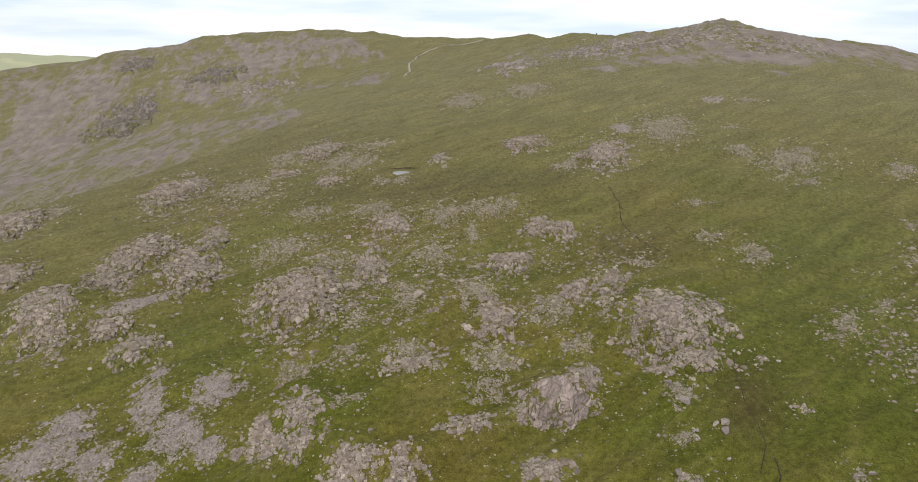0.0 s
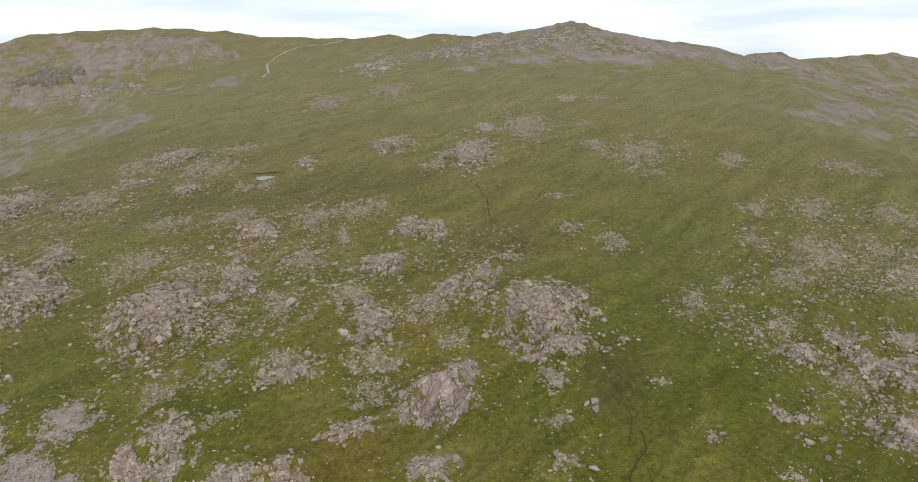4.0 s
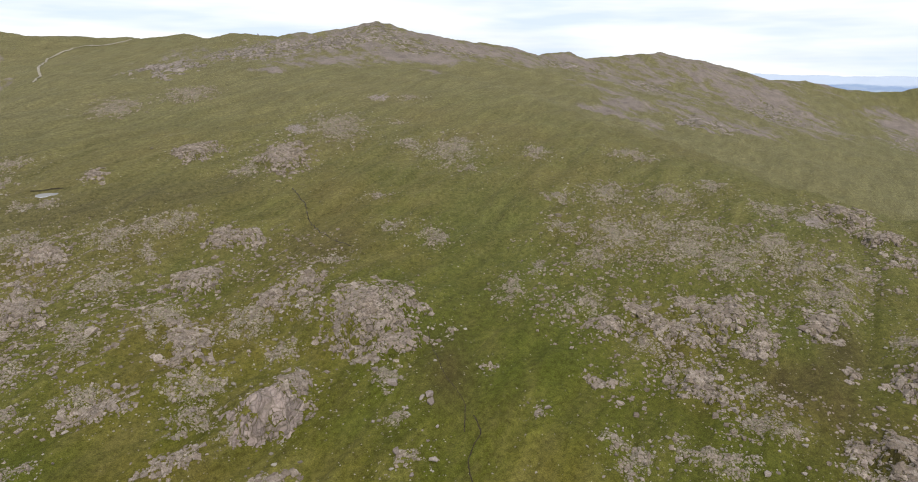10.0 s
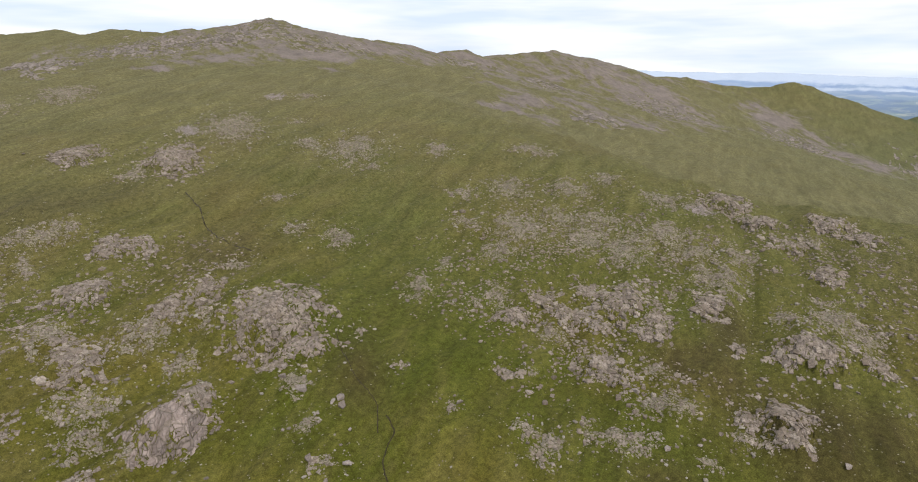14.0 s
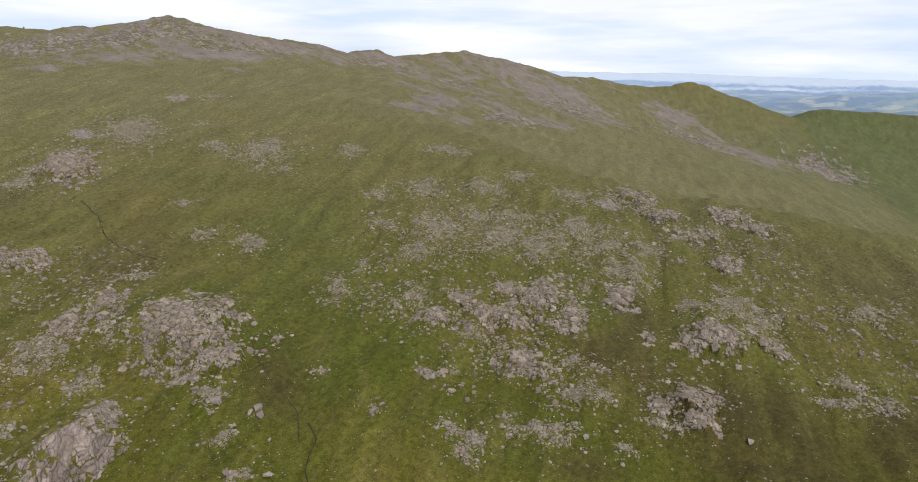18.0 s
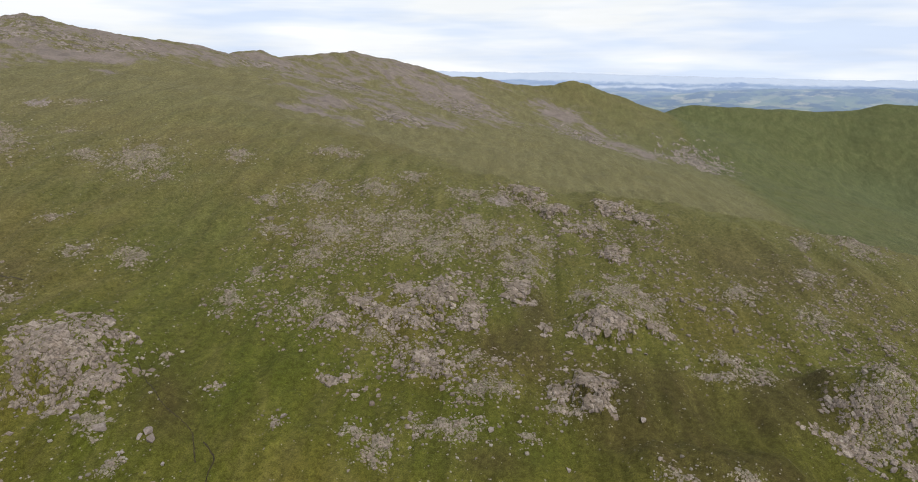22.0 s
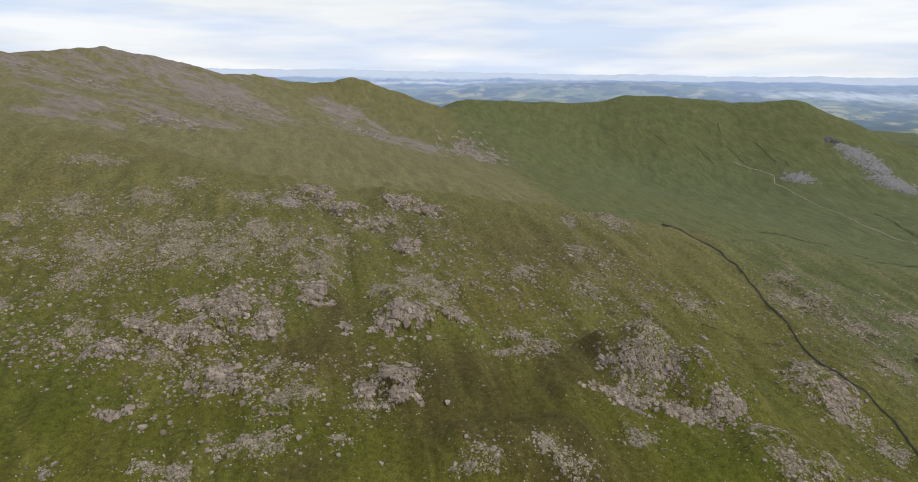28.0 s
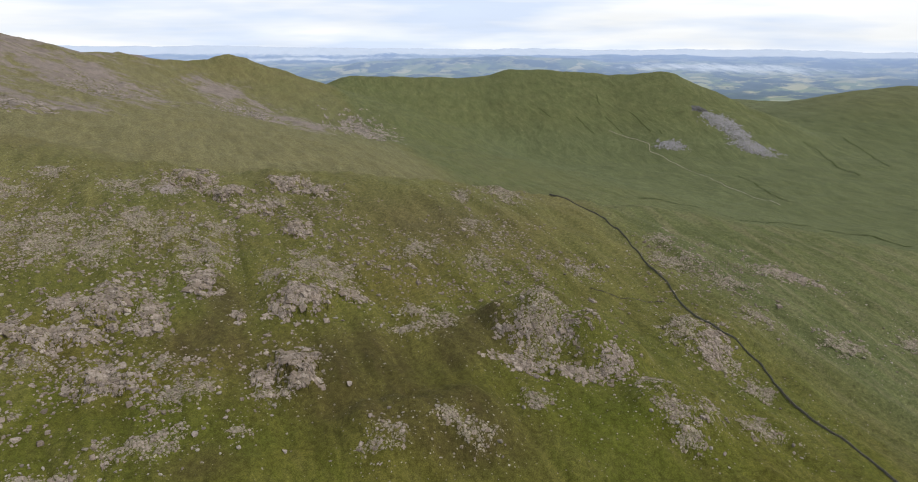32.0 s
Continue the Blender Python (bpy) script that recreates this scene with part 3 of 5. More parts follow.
def cells(x, y, seed):
    """Cell noise: nearest and second nearest distance, the way from the nearest seed, and that cell's random values."""
    ix, iy = np.floor(x).astype(np.int64), np.floor(y).astype(np.int64)
    f1, f2 = np.full(x.shape, 9.0), np.full(x.shape, 9.0)
    ax, ay, key = np.zeros(x.shape), np.zeros(x.shape), np.zeros(x.shape, np.int64)
    for di in (-1, 0, 1):
        for dj in (-1, 0, 1):
            h = _hash(ix + di + seed * 131, iy + dj)
            ox, oy = x - (ix + di + (h % 61) / 61.0), y - (iy + dj + (h % 67) / 67.0)
            d = np.hypot(ox, oy)
            near = d < f1
            f2 = np.where(near, f1, np.minimum(f2, d))
            ax, ay, key = np.where(near, ox, ax), np.where(near, oy, ay), np.where(near, h, key)
            f1 = np.where(near, d, f1)
    return f2 - f1, ax, ay, (key % 101) / 100.0, (key % 89) / 88.0, (key % 97) / 48.0 - 1, (key % 83) / 41.0 - 1


def hull(name, seed, n=15, shape=(1.0, 0.75, 0.55)):
    """An angular block: the hull of a few random points."""
    rnd = random.Random(seed)
    bm = bmesh.new()
    for _ in range(n):
        d = Vector((rnd.gauss(0, 1), rnd.gauss(0, 1), rnd.gauss(0, 1))).normalized()
        k = max(abs(d.x), abs(d.y), abs(d.z)) ** 0.6
        bm.verts.new((d.x / k * shape[0], d.y / k * shape[1], d.z / k * shape[2]))
    out = bmesh.ops.convex_hull(bm, input=bm.verts)
    bmesh.ops.delete(bm, geom=[v for v in out["geom_interior"] if isinstance(v, bmesh.types.BMVert)], context="VERTS")
    me = bpy.data.meshes.new(name)
    bm.to_mesh(me)
    bm.free()
    return me


def split_block(seed):
    """A jointed block with an uneven top, broken edges and four sides: points and four-cornered faces."""
    rnd = np.random.RandomState(seed)
    ring = np.array([(-1, -1), (1, -1), (1, 1), (-1, 1)], float)
    low = ring * rnd.uniform(0.85, 1.1, (4, 2))
    mid = low + rnd.uniform(-0.12, 0.12, (4, 2))
    inset = rnd.uniform(0.62, 0.92, (4, 1)) if seed % 3 else rnd.uniform(0.45, 0.9, (4, 1))
    zmid, ztop = rnd.uniform(0.35, 0.8, (4, 1)), 1.0 + rnd.uniform(-0.16, 0.16, (4, 1))
    v = np.concatenate([np.hstack([low, np.full((4, 1), -1.0)]), np.hstack([mid, zmid]), np.hstack([mid * inset, ztop])])
    f = [(4 * r + k, 4 * r + (k + 1) % 4, 4 * r + 4 + (k + 1) % 4, 4 * r + 4 + k) for r in (0, 1) for k in range(4)] + [(8, 9, 10, 11)]
    return v, np.array(f)


BLOCKS = [split_block(300 + k) for k in range(12)]
block_shapes = [sheet("block", v, f, False) for v, f in BLOCKS]
for me in block_shapes:
    me.materials.append(m_block)


# kind: label, block size, height for its width, tallest, mesh step, share of rock, material, name, category
CRAG = ("low mauve-grey crag of fissured slabs set in turf", 1.5, 0.30, 4.2, 0.36, 0.0, m_rock, "rock_outcrop", "rock outcrop")
BROKEN = ("broken grey blocks showing through the moor grass", 1.0, 0.06, 0.8, 0.43, -0.46, m_grey, "rock_outcrop", "rock outcrop")
SCREE = ("fan of small pinkish scree stones on the slope", 0.75, 0.02, 0.3, 0.38, 0.0, m_scree, "scree_patch", "scree")
FAR_CRAG = ("steep dark crag on the far fellside", 6.0, 0.20, 8.0, 1.9, -0.16, m_dark_crag, "rock_outcrop", "crag")
FAR_BROKEN = ("band of broken rock high on the fell", 2.6, 0.02, 1.4, 1.3, -0.35, m_far_rock, "rock_outcrop", "rock outcrop")
QUARRY = ("dark quarry face cut into the hillside", 6.0, 0.5, 9.0, 1.6, 0.5, m_quarry, "quarry_face", "quarry")
TIP = ("blue-grey heap of quarry waste on the hillside", 1.8, 0.14, 5.0, 1.6, 0.2, m_slate, "spoil_heap", "spoil heap")
SLAB = ("smooth pinkish ice-worn slab with fine fissures", 2.4, 0.36, 4.6, 0.36, 0.45, m_pink, "rock_outcrop", "rock outcrop")
TOR = ("small rocky tor on the skyline of the fell", 2.2, 0.2, 1.1, 1.0, 0.15, m_far_rock, "rock_outcrop", "rock outcrop")
FACE = ("weathered crag face on a grassy knoll", 1.1, 0.10, 1.3, 0.36, -0.10, m_rock, "rock_outcrop", "rock outcrop")
_count = [0]
spots = []


reach = {}
PIECE = {"rock_outcrop": "slab", "scree_patch": "stone_drift", "quarry_face": "ledge", "spoil_heap": "waste_tip"}


def islands(quad, n):
    """A number for each face, the same for all faces that hang together."""
    mark = np.arange(n)
    while True:
        old = mark.copy()
        low = mark[quad].min(1)
        for k in range(4):
            np.minimum.at(mark, quad[:, k], low)
        mark = mark[mark]
        mark = mark[mark]
        if (mark == old).all():
            return mark[quad[:, 0]]


def slab_mesh(name, quad, co, values, mat, parent):
    used, back = np.unique(quad, return_inverse=True)
    me = sheet(name, co[used], back.reshape(-1, 4), False, {k: v[used] for k, v in values.items()})
    me.materials.append(mat)
    ob = new(name, me)
    ob.parent = parent
    return ob


def outcrop(kind, cx, cy, a, b, bearing):
    """Rock that comes through the turf over an uneven ellipse: jointed blocks, higher on the side towards the camera.
    """
    label, size, tall, top, step, share, mat, name, category = kind
    _count[0] += 1
    seed = _count[0]
    if math.hypot(cx, cy) < 480:
        spots.append((cx, cy, a, b, bearing))
    step = max(step, 0.00145 * math.hypot(cx, cy))
    s, c_ = math.sin(radians(bearing)), math.cos(radians(bearing))
    p, q = np.meshgrid(np.arange(-1.5 * a, 1.5 * a + step, step), np.arange(-1.5 * b, 1.5 * b + step, step))
    x, y = cx + p * c_ + q * s, cy - p * s + q * c_
    w = max(2.2 * size, 0.5 * min(a, b))
    m = 1.0 - np.hypot(p / a, q / b) - 0.55 * rough(x / w + seed, y / w, 5, 0.6)
    # joints: uneven blocks, split again into smaller ones
    jx = x + 0.5 * size * rough(x / (1.6 * size), y / (1.6 * size) + 40, 2)
    jy = y + 0.5 * size * rough(x / (1.6 * size) + 90, y / (1.6 * size), 2)
    # joints follow the camera's bearing, so fissures run upright in its view
    t = radians(bearing - 12 + 30 * math.sin(seed * 1.7))
    ja, jb = jx * math.cos(t) - jy * math.sin(t), jx * math.sin(t) + jy * math.cos(t)
    e, g_ = ja / (1.5 * size), jb / (1.8 * size)
    gap, ax, ay, r1, r2, t1, t2 = cells(e, g_, seed % 7)
    gap2, bx, by, q1, q2, s1, s2 = cells(e * 2.3 + 5, g_ * 2.5, 3)
    crack = np.exp(-((gap / 0.09) ** 2))
    chink = np.exp(-((gap2 / 0.13) ** 2))
    # a block is bare rock or under turf as a whole
    ground_ = 1.25 * m + share + 1.05 * rough(x / (4.5 * size) + 50, y / (4.5 * size), 3)
    rock = ground_ + 0.75 * (r2 - 0.5) + 0.45 * (q2 - 0.5)
    if tall > 0.2:
        rock = rock - 0.45 * np.clip(q / b, 0, 1)
    cover = ground_ + 0.3
    rock = np.clip(rock * 2.0, -1, 1)
    # an ice-worn hump: rounded, steeper on the side towards the camera, with a few broken ledges
    h0 = min(tall * min(a, b) + 0.2, top)
    front = np.clip(0.62 - 0.42 * q / b, 0.14, 1.1)
    swell = 1 - (1 - np.clip(m * 1.1 + 0.12, 0, 1)) ** 1.7
    body = h0 * front * swell
    hump = body
    led = max(0.9, 0.36 * h0)
    step_ = body / led + 0.5 * rough(x / (5 * size), y / (5 * size) + 7, 2)
    body = body + 0.35 * led * np.clip(h0 / 2.0, 0, 1) * (np.round(step_) - step_)
    slab = size * (0.05 + 0.13 * (r1 - 0.4) + 0.10 * t1 * ax + 0.12 * t2 * ay + 0.07 * (q1 - 0.5) + 0.07 * s1 * bx + 0.08 * s2 * by)
    h = body + np.clip(rock + 0.25, 0, 1) * (slab - 0.13 * size * crack - 0.06 * size * chink)
    h = h + 0.02 * size * rough(x / (0.5 * size), y / (0.5 * size), 2)
    h = np.where(m < -0.1, h + (m + 0.1) * 0.5 * size, h)
    keep = (rock > -0.4) | (cover > 0.05)
    inside = np.maximum(rock + 0.4, 2 * (cover - 0.05))
    if size < 4 and h0 > 1.2:
        keep |= m > -0.08
        inside = np.maximum(inside, m + 0.08)
    # the rim runs into the turf
    rim = np.clip(inside / 0.3, 0, 1)
    h = h * rim - 0.3 * (1 - rim)
    z = land(x, y) + relief(x, y) + h + 0.02
    under = z - h + hump * rim
    if tall > 0.2:
        cover = cover - 0.40 * np.clip(q / b, 0, 1)
    n1, n0 = x.shape
    i, j = np.meshgrid(np.arange(n1 - 1), np.arange(n0 - 1), indexing="ij")
    quad = np.stack([i * n0 + j, i * n0 + j + 1, (i + 1) * n0 + j + 1, (i + 1) * n0 + j], -1).reshape(-1, 4)
    # the depth axis runs clockwise from the width axis seen from above
    ok = (keep[:-1, :-1] | keep[1:, :-1] | keep[:-1, 1:] | keep[1:, 1:]).ravel()
    quad = quad[ok]
    if not len(quad):
        return None
    co = np.stack([x - cx, y - cy, z], -1).reshape(-1, 3)
    z0 = float(land(cx, cy))
    co[:, 2] -= z0
    joint = np.stack([ja, jb, z], -1).reshape(-1, 3)
    cover = np.clip(0.42 + 0.62 * (cover - 0.3), -0.5, 1.5).ravel()
    if name == "rock_outcrop" and size < 2:
        cover = cover - 0.26
    values = {"rock": cover, "joint": joint, **{k: np.ravel(v) for k, v in zones(x, y, z).items()}}
    ob = tagged(new(name), label, category, category + " on the fell")
    ob.location = (cx, cy, z0)
    lo, hi = co[quad.ravel(), :2].min(0), co[quad.ravel(), :2].max(0)
    reach[ob.name] = (float(hi[0] - lo[0]) / 2, float(hi[1] - lo[1]) / 2)
    # each bare slab is a part; the crumbs between them are one part
    island = islands(quad, len(co))
    keys, place, count = np.unique(island, return_inverse=True, return_counts=True)
    order = np.argsort(-count)
    big = [k for k in order[:14] if count[k] >= 10]
    if not big:
        big = [order[0]]
    crumbs = ~np.isin(place, big)
    for k in big:
        slab_mesh(PIECE[name], quad[place == k], co, values, mat, ob)
    if crumbs.any():
        tagged(slab_mesh("rubble", quad[crumbs], co, values, mat, ob), kind="stuff")
    if name == "rock_outcrop" and size < 2 and math.hypot(cx, cy) < 520:
        break_up(ob, kind, seed, p, q, x, y, under, rock, t, z0)
    return ob


def heap(name, basis, mid, pick):
    """One mesh of many blocks, each set by its three axes and its middle."""
    co, fa, base = [], [], 0
    for k, (v, f) in enumerate(BLOCKS):
        who = pick == k
        n = int(who.sum())
        if n:
            co.append((np.einsum("nij,vj->nvi", basis[who], v) + mid[who][:, None]).reshape(-1, 3))
            fa.append((f[None] + base + (np.arange(n) * len(v))[:, None, None]).reshape(-1, 4))
            base += n * len(v)
    me = sheet(name, np.concatenate(co), np.concatenate(fa), False)
    me.materials.append(m_block)
    return me


def break_up(ob, kind, seed, p, q, x, y, z, rock, t, z0):
    """Cover the bare parts of an outcrop with blocks that lie along its joints and follow its hump."""
    rng = np.random.RandomState(seed)
    size, crag = kind[1], kind[2] > 0.08
    pitch = size * (0.80 if crag else 0.88)
    step = p[0, 1] - p[0, 0]
    gp, gq = np.meshgrid(np.arange(p.min(), p.max(), pitch), np.arange(q.min(), q.max(), pitch * 1.15))
    gp, gq = gp.ravel() + rng.uniform(-0.32, 0.32, gp.size) * pitch, gq.ravel() + rng.uniform(-0.32, 0.32, gq.size) * pitch
    j = np.clip(np.round((gp - p[0, 0]) / step).astype(int), 1, p.shape[1] - 2)
    i = np.clip(np.round((gq - q[0, 0]) / step).astype(int), 1, p.shape[0] - 2)
    bare = rock[i, j] + 0.9 * rough(x[i, j] / 3.5 + 5, y[i, j] / 3.5, 2)
    ok = bare + 0.25 * rng.normal(0, 1, len(i)) > (0.06 if crag else 0.34)
    i, j = i[ok], j[ok]
    n = len(i)
    if n < 3:
        return
    # the surface under each block, smoothed over its own width
    k = max(1, int(1.3 * pitch / step))
    up, dn = np.clip(i + k, 0, p.shape[0] - 1), np.clip(i - k, 0, p.shape[0] - 1)
    rt, lf = np.clip(j + k, 0, p.shape[1] - 1), np.clip(j - k, 0, p.shape[1] - 1)
    ex = np.stack([x[i, rt] - x[i, lf], y[i, rt] - y[i, lf], z[i, rt] - z[i, lf]], -1)
    ey = np.stack([x[up, j] - x[dn, j], y[up, j] - y[dn, j], z[up, j] - z[dn, j]], -1)
    nz = np.cross(ex, ey)
    nz *= np.sign(nz[:, 2:])
    nz /= np.linalg.norm(nz, axis=1)[:, None]
    nz = nz + rng.normal(0, 0.07, (n, 3)) + np.array([0, 0, 0.05])
    nz /= np.linalg.norm(nz, axis=1)[:, None]
    turn = -t + rng.normal(0, 0.22, n)
    ax_ = np.stack([np.cos(turn), np.sin(turn), np.zeros(n)], -1)
    ax_ = ax_ - nz * (ax_ * nz).sum(1)[:, None]
    ax_ /= np.linalg.norm(ax_, axis=1)[:, None]
    ay_ = np.cross(nz, ax_)
    grow = np.exp(np.clip(rng.normal(-0.08, 0.36, n), -0.8, 0.45)) * (1.0 if crag else 0.72)
    grow = np.where(rng.uniform(0, 1, n) < (0.10 if crag else 0.0), 1.45 * grow, grow)
    sa, sb = 0.50 * pitch * grow * rng.uniform(0.8, 1.15, n), 0.58 * pitch * grow * rng.uniform(0.8, 1.25, n)
    sc = np.clip(0.27 * pitch * rng.uniform(0.6, 1.4, n), 0.15, 0.8)
    mid = np.stack([x[i, j] - ob.location.x, y[i, j] - ob.location.y, z[i, j] - z0], -1) - nz * (sc * rng.uniform(0.1, 0.8, n))[:, None]
    basis = np.stack([ax_ * sa[:, None], ay_ * sb[:, None], nz * sc[:, None]], -1)
    pick = rng.randint(0, 12, n)
    single = set(np.argsort(-sa * sb)[:min(18, n // 2)].tolist()) if math.hypot(ob.location.x, ob.location.y) < 420 else set()
    for m_ in sorted(single):
        piece = new("block", block_shapes[pick[m_]])
        piece.parent = ob
        mat4 = np.eye(4)
        mat4[:3, :3], mat4[:3, 3] = basis[m_], mid[m_]
        piece.matrix_local = Matrix(mat4.tolist())
    rest = np.array([k for k in range(n) if k not in single])
    me = heap("rubble", basis[rest], mid[rest], pick[rest])
    part = tagged(new("rubble", me), kind="stuff")
    part.parent = ob


# the outcrops: place, half width, half depth, bearing of the depth
outcrop(SLAB, 26.0, 156.2, 9.4, 7, 9)
outcrop(BROKEN, 16.7, 153.2, 4.7, 3.5, 6)
outcrop(BROKEN, 36.3, 183.0, 7.1, 5.4, 11)
outcrop(CRAG, 35.5, 164.4, 4.3, 10.9, 12)
outcrop(BROKEN, 11.1, 178.9, 9, 11.1, 4)
outcrop(BROKEN, 8.8, 165.7, 7.4, 6.3, 3)
outcrop(CRAG, 12.1, 200.6, 6.9, 14.4, 3)
outcrop(CRAG, 19.4, 240.4, 9.4, 10.8, 5)
outcrop(BROKEN, 6.8, 216.8, 7.8, 13.4, 2)
outcrop(CRAG, 66.0, 187.5, 14.2, 17.5, 20)
outcrop(CRAG, 56.8, 173.8, 4.4, 4.7, 18)
outcrop(CRAG, 65.3, 169.5, 9.3, 6.4, 21)
outcrop(CRAG, 53.0, 216.4, 5.5, 10.4, 14)
outcrop(CRAG, 41.1, 213.3, 4.5, 8.2, 11)
outcrop(BROKEN, 48.0, 200.0, 3.5, 9, 13)
outcrop(BROKEN, 30.9, 203.8, 11.7, 11.8, 9)
outcrop(CRAG, 34.2, 269.1, 7, 8.8, 7)
outcrop(CRAG, 45.0, 265.9, 4.4, 5.6, 10)
outcrop(CRAG, -29.4, 282.3, 7.8, 10.3, -6)
outcrop(CRAG, -34.4, 247.2, 7, 18.2, -8)
outcrop(BROKEN, -6.1, 289.1, 11, 15, -1)
outcrop(CRAG, -57.7, 221.9, 14.5, 21.1, -15)
outcrop(BROKEN, -69.3, 217.6, 7.2, 13.1, -18)
outcrop(BROKEN, -52.6, 250.7, 8.2, 15.6, -12)
outcrop(BROKEN, -44.9, 228.6, 4.3, 8.9, -11)
outcrop(BROKEN, -43.0, 202.4, 3, 4.2, -12)
outcrop(BROKEN, -33.7, 203.7, 3.6, 6.1, -9)
outcrop(CRAG, -107.7, 249.5, 11.3, 21.4, -23)
outcrop(CRAG, -109.6, 279.7, 6.7, 14.5, -21)
outcrop(CRAG, -136.3, 269.7, 13.3, 17.5, -27)
outcrop(FACE, -147.1, 215.6, 9.8, 24, -34)
outcrop(CRAG, -140.3, 245.7, 9.9, 18.3, -30)
outcrop(CRAG, -188.3, 259.9, 7.2, 18.7, -36)
outcrop(CRAG, -120.0, 208.5, 6.9, 8.8, -30)
outcrop(CRAG, -104.8, 196.2, 7.3, 10, -28)
outcrop(BROKEN, -18.6, 215.6, 4.9, 12.7, -5)
outcrop(BROKEN, -16.7, 185.4, 8.1, 6.6, -5)
outcrop(FACE, -13.6, 179.9, 8.8, 6.1, -4)
outcrop(BROKEN, -10.0, 252.7, 8.4, 13, -2)
outcrop(BROKEN, 5.6, 269.1, 3.7, 9.7, 1)
outcrop(FACE, 2.9, 151.0, 6.4, 4.9, 1)
outcrop(FACE, -41.9, 152.7, 6.6, 10, -15)
outcrop(FACE, -51.4, 149.9, 3.4, 7.6, -19)
outcrop(CRAG, -56.8, 147.1, 2.1, 2.3, -21)
outcrop(FACE, -25.8, 137.9, 6.1, 5.8, -11)
outcrop(FACE, -13.5, 135.8, 5.1, 5.5, -6)
outcrop(FACE, 20.5, 132.8, 5.6, 4.8, 9)
outcrop(BROKEN, -34.5, 184.0, 5.4, 7.7, -11)
outcrop(BROKEN, -30.4, 162.6, 4.9, 4.3, -11)
outcrop(BROKEN, -48.8, 178.4, 7, 7.4, -15)
outcrop(CRAG, -226.1, 324.9, 12.5, 21.6, -35)
outcrop(BROKEN, -378.2, 571.8, 26.2, 30.8, -33)
outcrop(BROKEN, -308.0, 587.5, 25.9, 31.8, -28)
outcrop(CRAG, -157.3, 345.2, 11, 26.1, -24)
outcrop(CRAG, -146.7, 355.2, 7.8, 20.4, -22)
outcrop(BROKEN, -209.7, 332.7, 6.1, 10.8, -32)
outcrop(BROKEN, -111.5, 337.0, 14.7, 22.8, -18)
outcrop(CRAG, -82.6, 394.6, 12, 16.6, -12)
outcrop(BROKEN, -103.8, 386.1, 12.4, 18.1, -15)
outcrop(BROKEN, -64.1, 368.0, 19.2, 20, -10)
outcrop(BROKEN, -50.1, 390.6, 12.6, 8.5, -7)
outcrop(CRAG, -97.0, 359.1, 5.9, 12.6, -15)
outcrop(CRAG, -67.0, 338.1, 6.8, 9.4, -11)
outcrop(BROKEN, -28.0, 330.9, 6, 3.8, -5)
outcrop(CRAG, -10.7, 357.2, 4.5, 7.2, -2)
outcrop(BROKEN, -69.5, 298.7, 11, 9.5, -13)
outcrop(BROKEN, -39.2, 298.5, 13.8, 10.3, -7)
outcrop(BROKEN, -74.5, 263.2, 15, 16.4, -16)
outcrop(BROKEN, 15.2, 291.1, 16.1, 9.2, 3)
outcrop(BROKEN, -37.1, 332.3, 9, 5.1, -6)
outcrop(BROKEN, 2.7, 494.3, 21.3, 25.1, 0)
outcrop(BROKEN, 51.2, 503.8, 20, 25.3, 6)
outcrop(CRAG, 37.3, 375.1, 11, 13.7, 6)
outcrop(CRAG, 77.1, 347.9, 12.5, 22.7, 12)
outcrop(BROKEN, 55.6, 339.1, 7.4, 12, 9)
outcrop(BROKEN, 121.0, 384.9, 18.3, 34.4, 17)
outcrop(SCREE, 95.7, 387.1, 5.7, 9.9, 14)
outcrop(BROKEN, 165.4, 321.7, 15.9, 24.6, 27)
outcrop(BROKEN, 159.0, 292.7, 5.8, 5.4, 29)
outcrop(SCREE, 168.8, 443.5, 6.4, 6.5, 21)
outcrop(BROKEN, 189.0, 433.6, 8.4, 9, 24)
outcrop(BROKEN, 159.8, 385.6, 6.2, 7.1, 23)
outcrop(BROKEN, 110.3, 231.6, 7.5, 11.1, 25)
outcrop(BROKEN, 99.3, 246.8, 5.5, 6.6, 22)
outcrop(BROKEN, 146.6, 339.0, 8, 11, 23)
outcrop(BROKEN, 104.9, 280.7, 6.6, 3.6, 20)
outcrop(BROKEN, 66.5, 229.4, 7.5, 4.4, 16)
outcrop(BROKEN, 53.8, 139.5, 3.4, 2.6, 21)
outcrop(BROKEN, 58.8, 155.9, 5, 7, 21)
outcrop(BROKEN, 204.0, 298.1, 7.1, 10.3, 34)
outcrop(SCREE, -110.2, 151.0, 11.2, 8.4, -36)
outcrop(SCREE, -93.9, 146.6, 5.5, 7.5, -33)
outcrop(SCREE, -89.8, 168.6, 4.4, 11.9, -28)
outcrop(SCREE, -76.2, 155.8, 7.1, 9.5, -26)
outcrop(SCREE, -70.8, 172.5, 6.8, 7.5, -22)
outcrop(SCREE, -65.3, 148.6, 4.5, 4.1, -24)
outcrop(SCREE, -78.8, 140.3, 4.8, 3.1, -29)
outcrop(SCREE, -109.4, 163.3, 6.1, 5.5, -34)
outcrop(SCREE, -92.0, 181.6, 3, 3.8, -27)
outcrop(SCREE, -115.6, 222.7, 13.2, 4.8, -27)
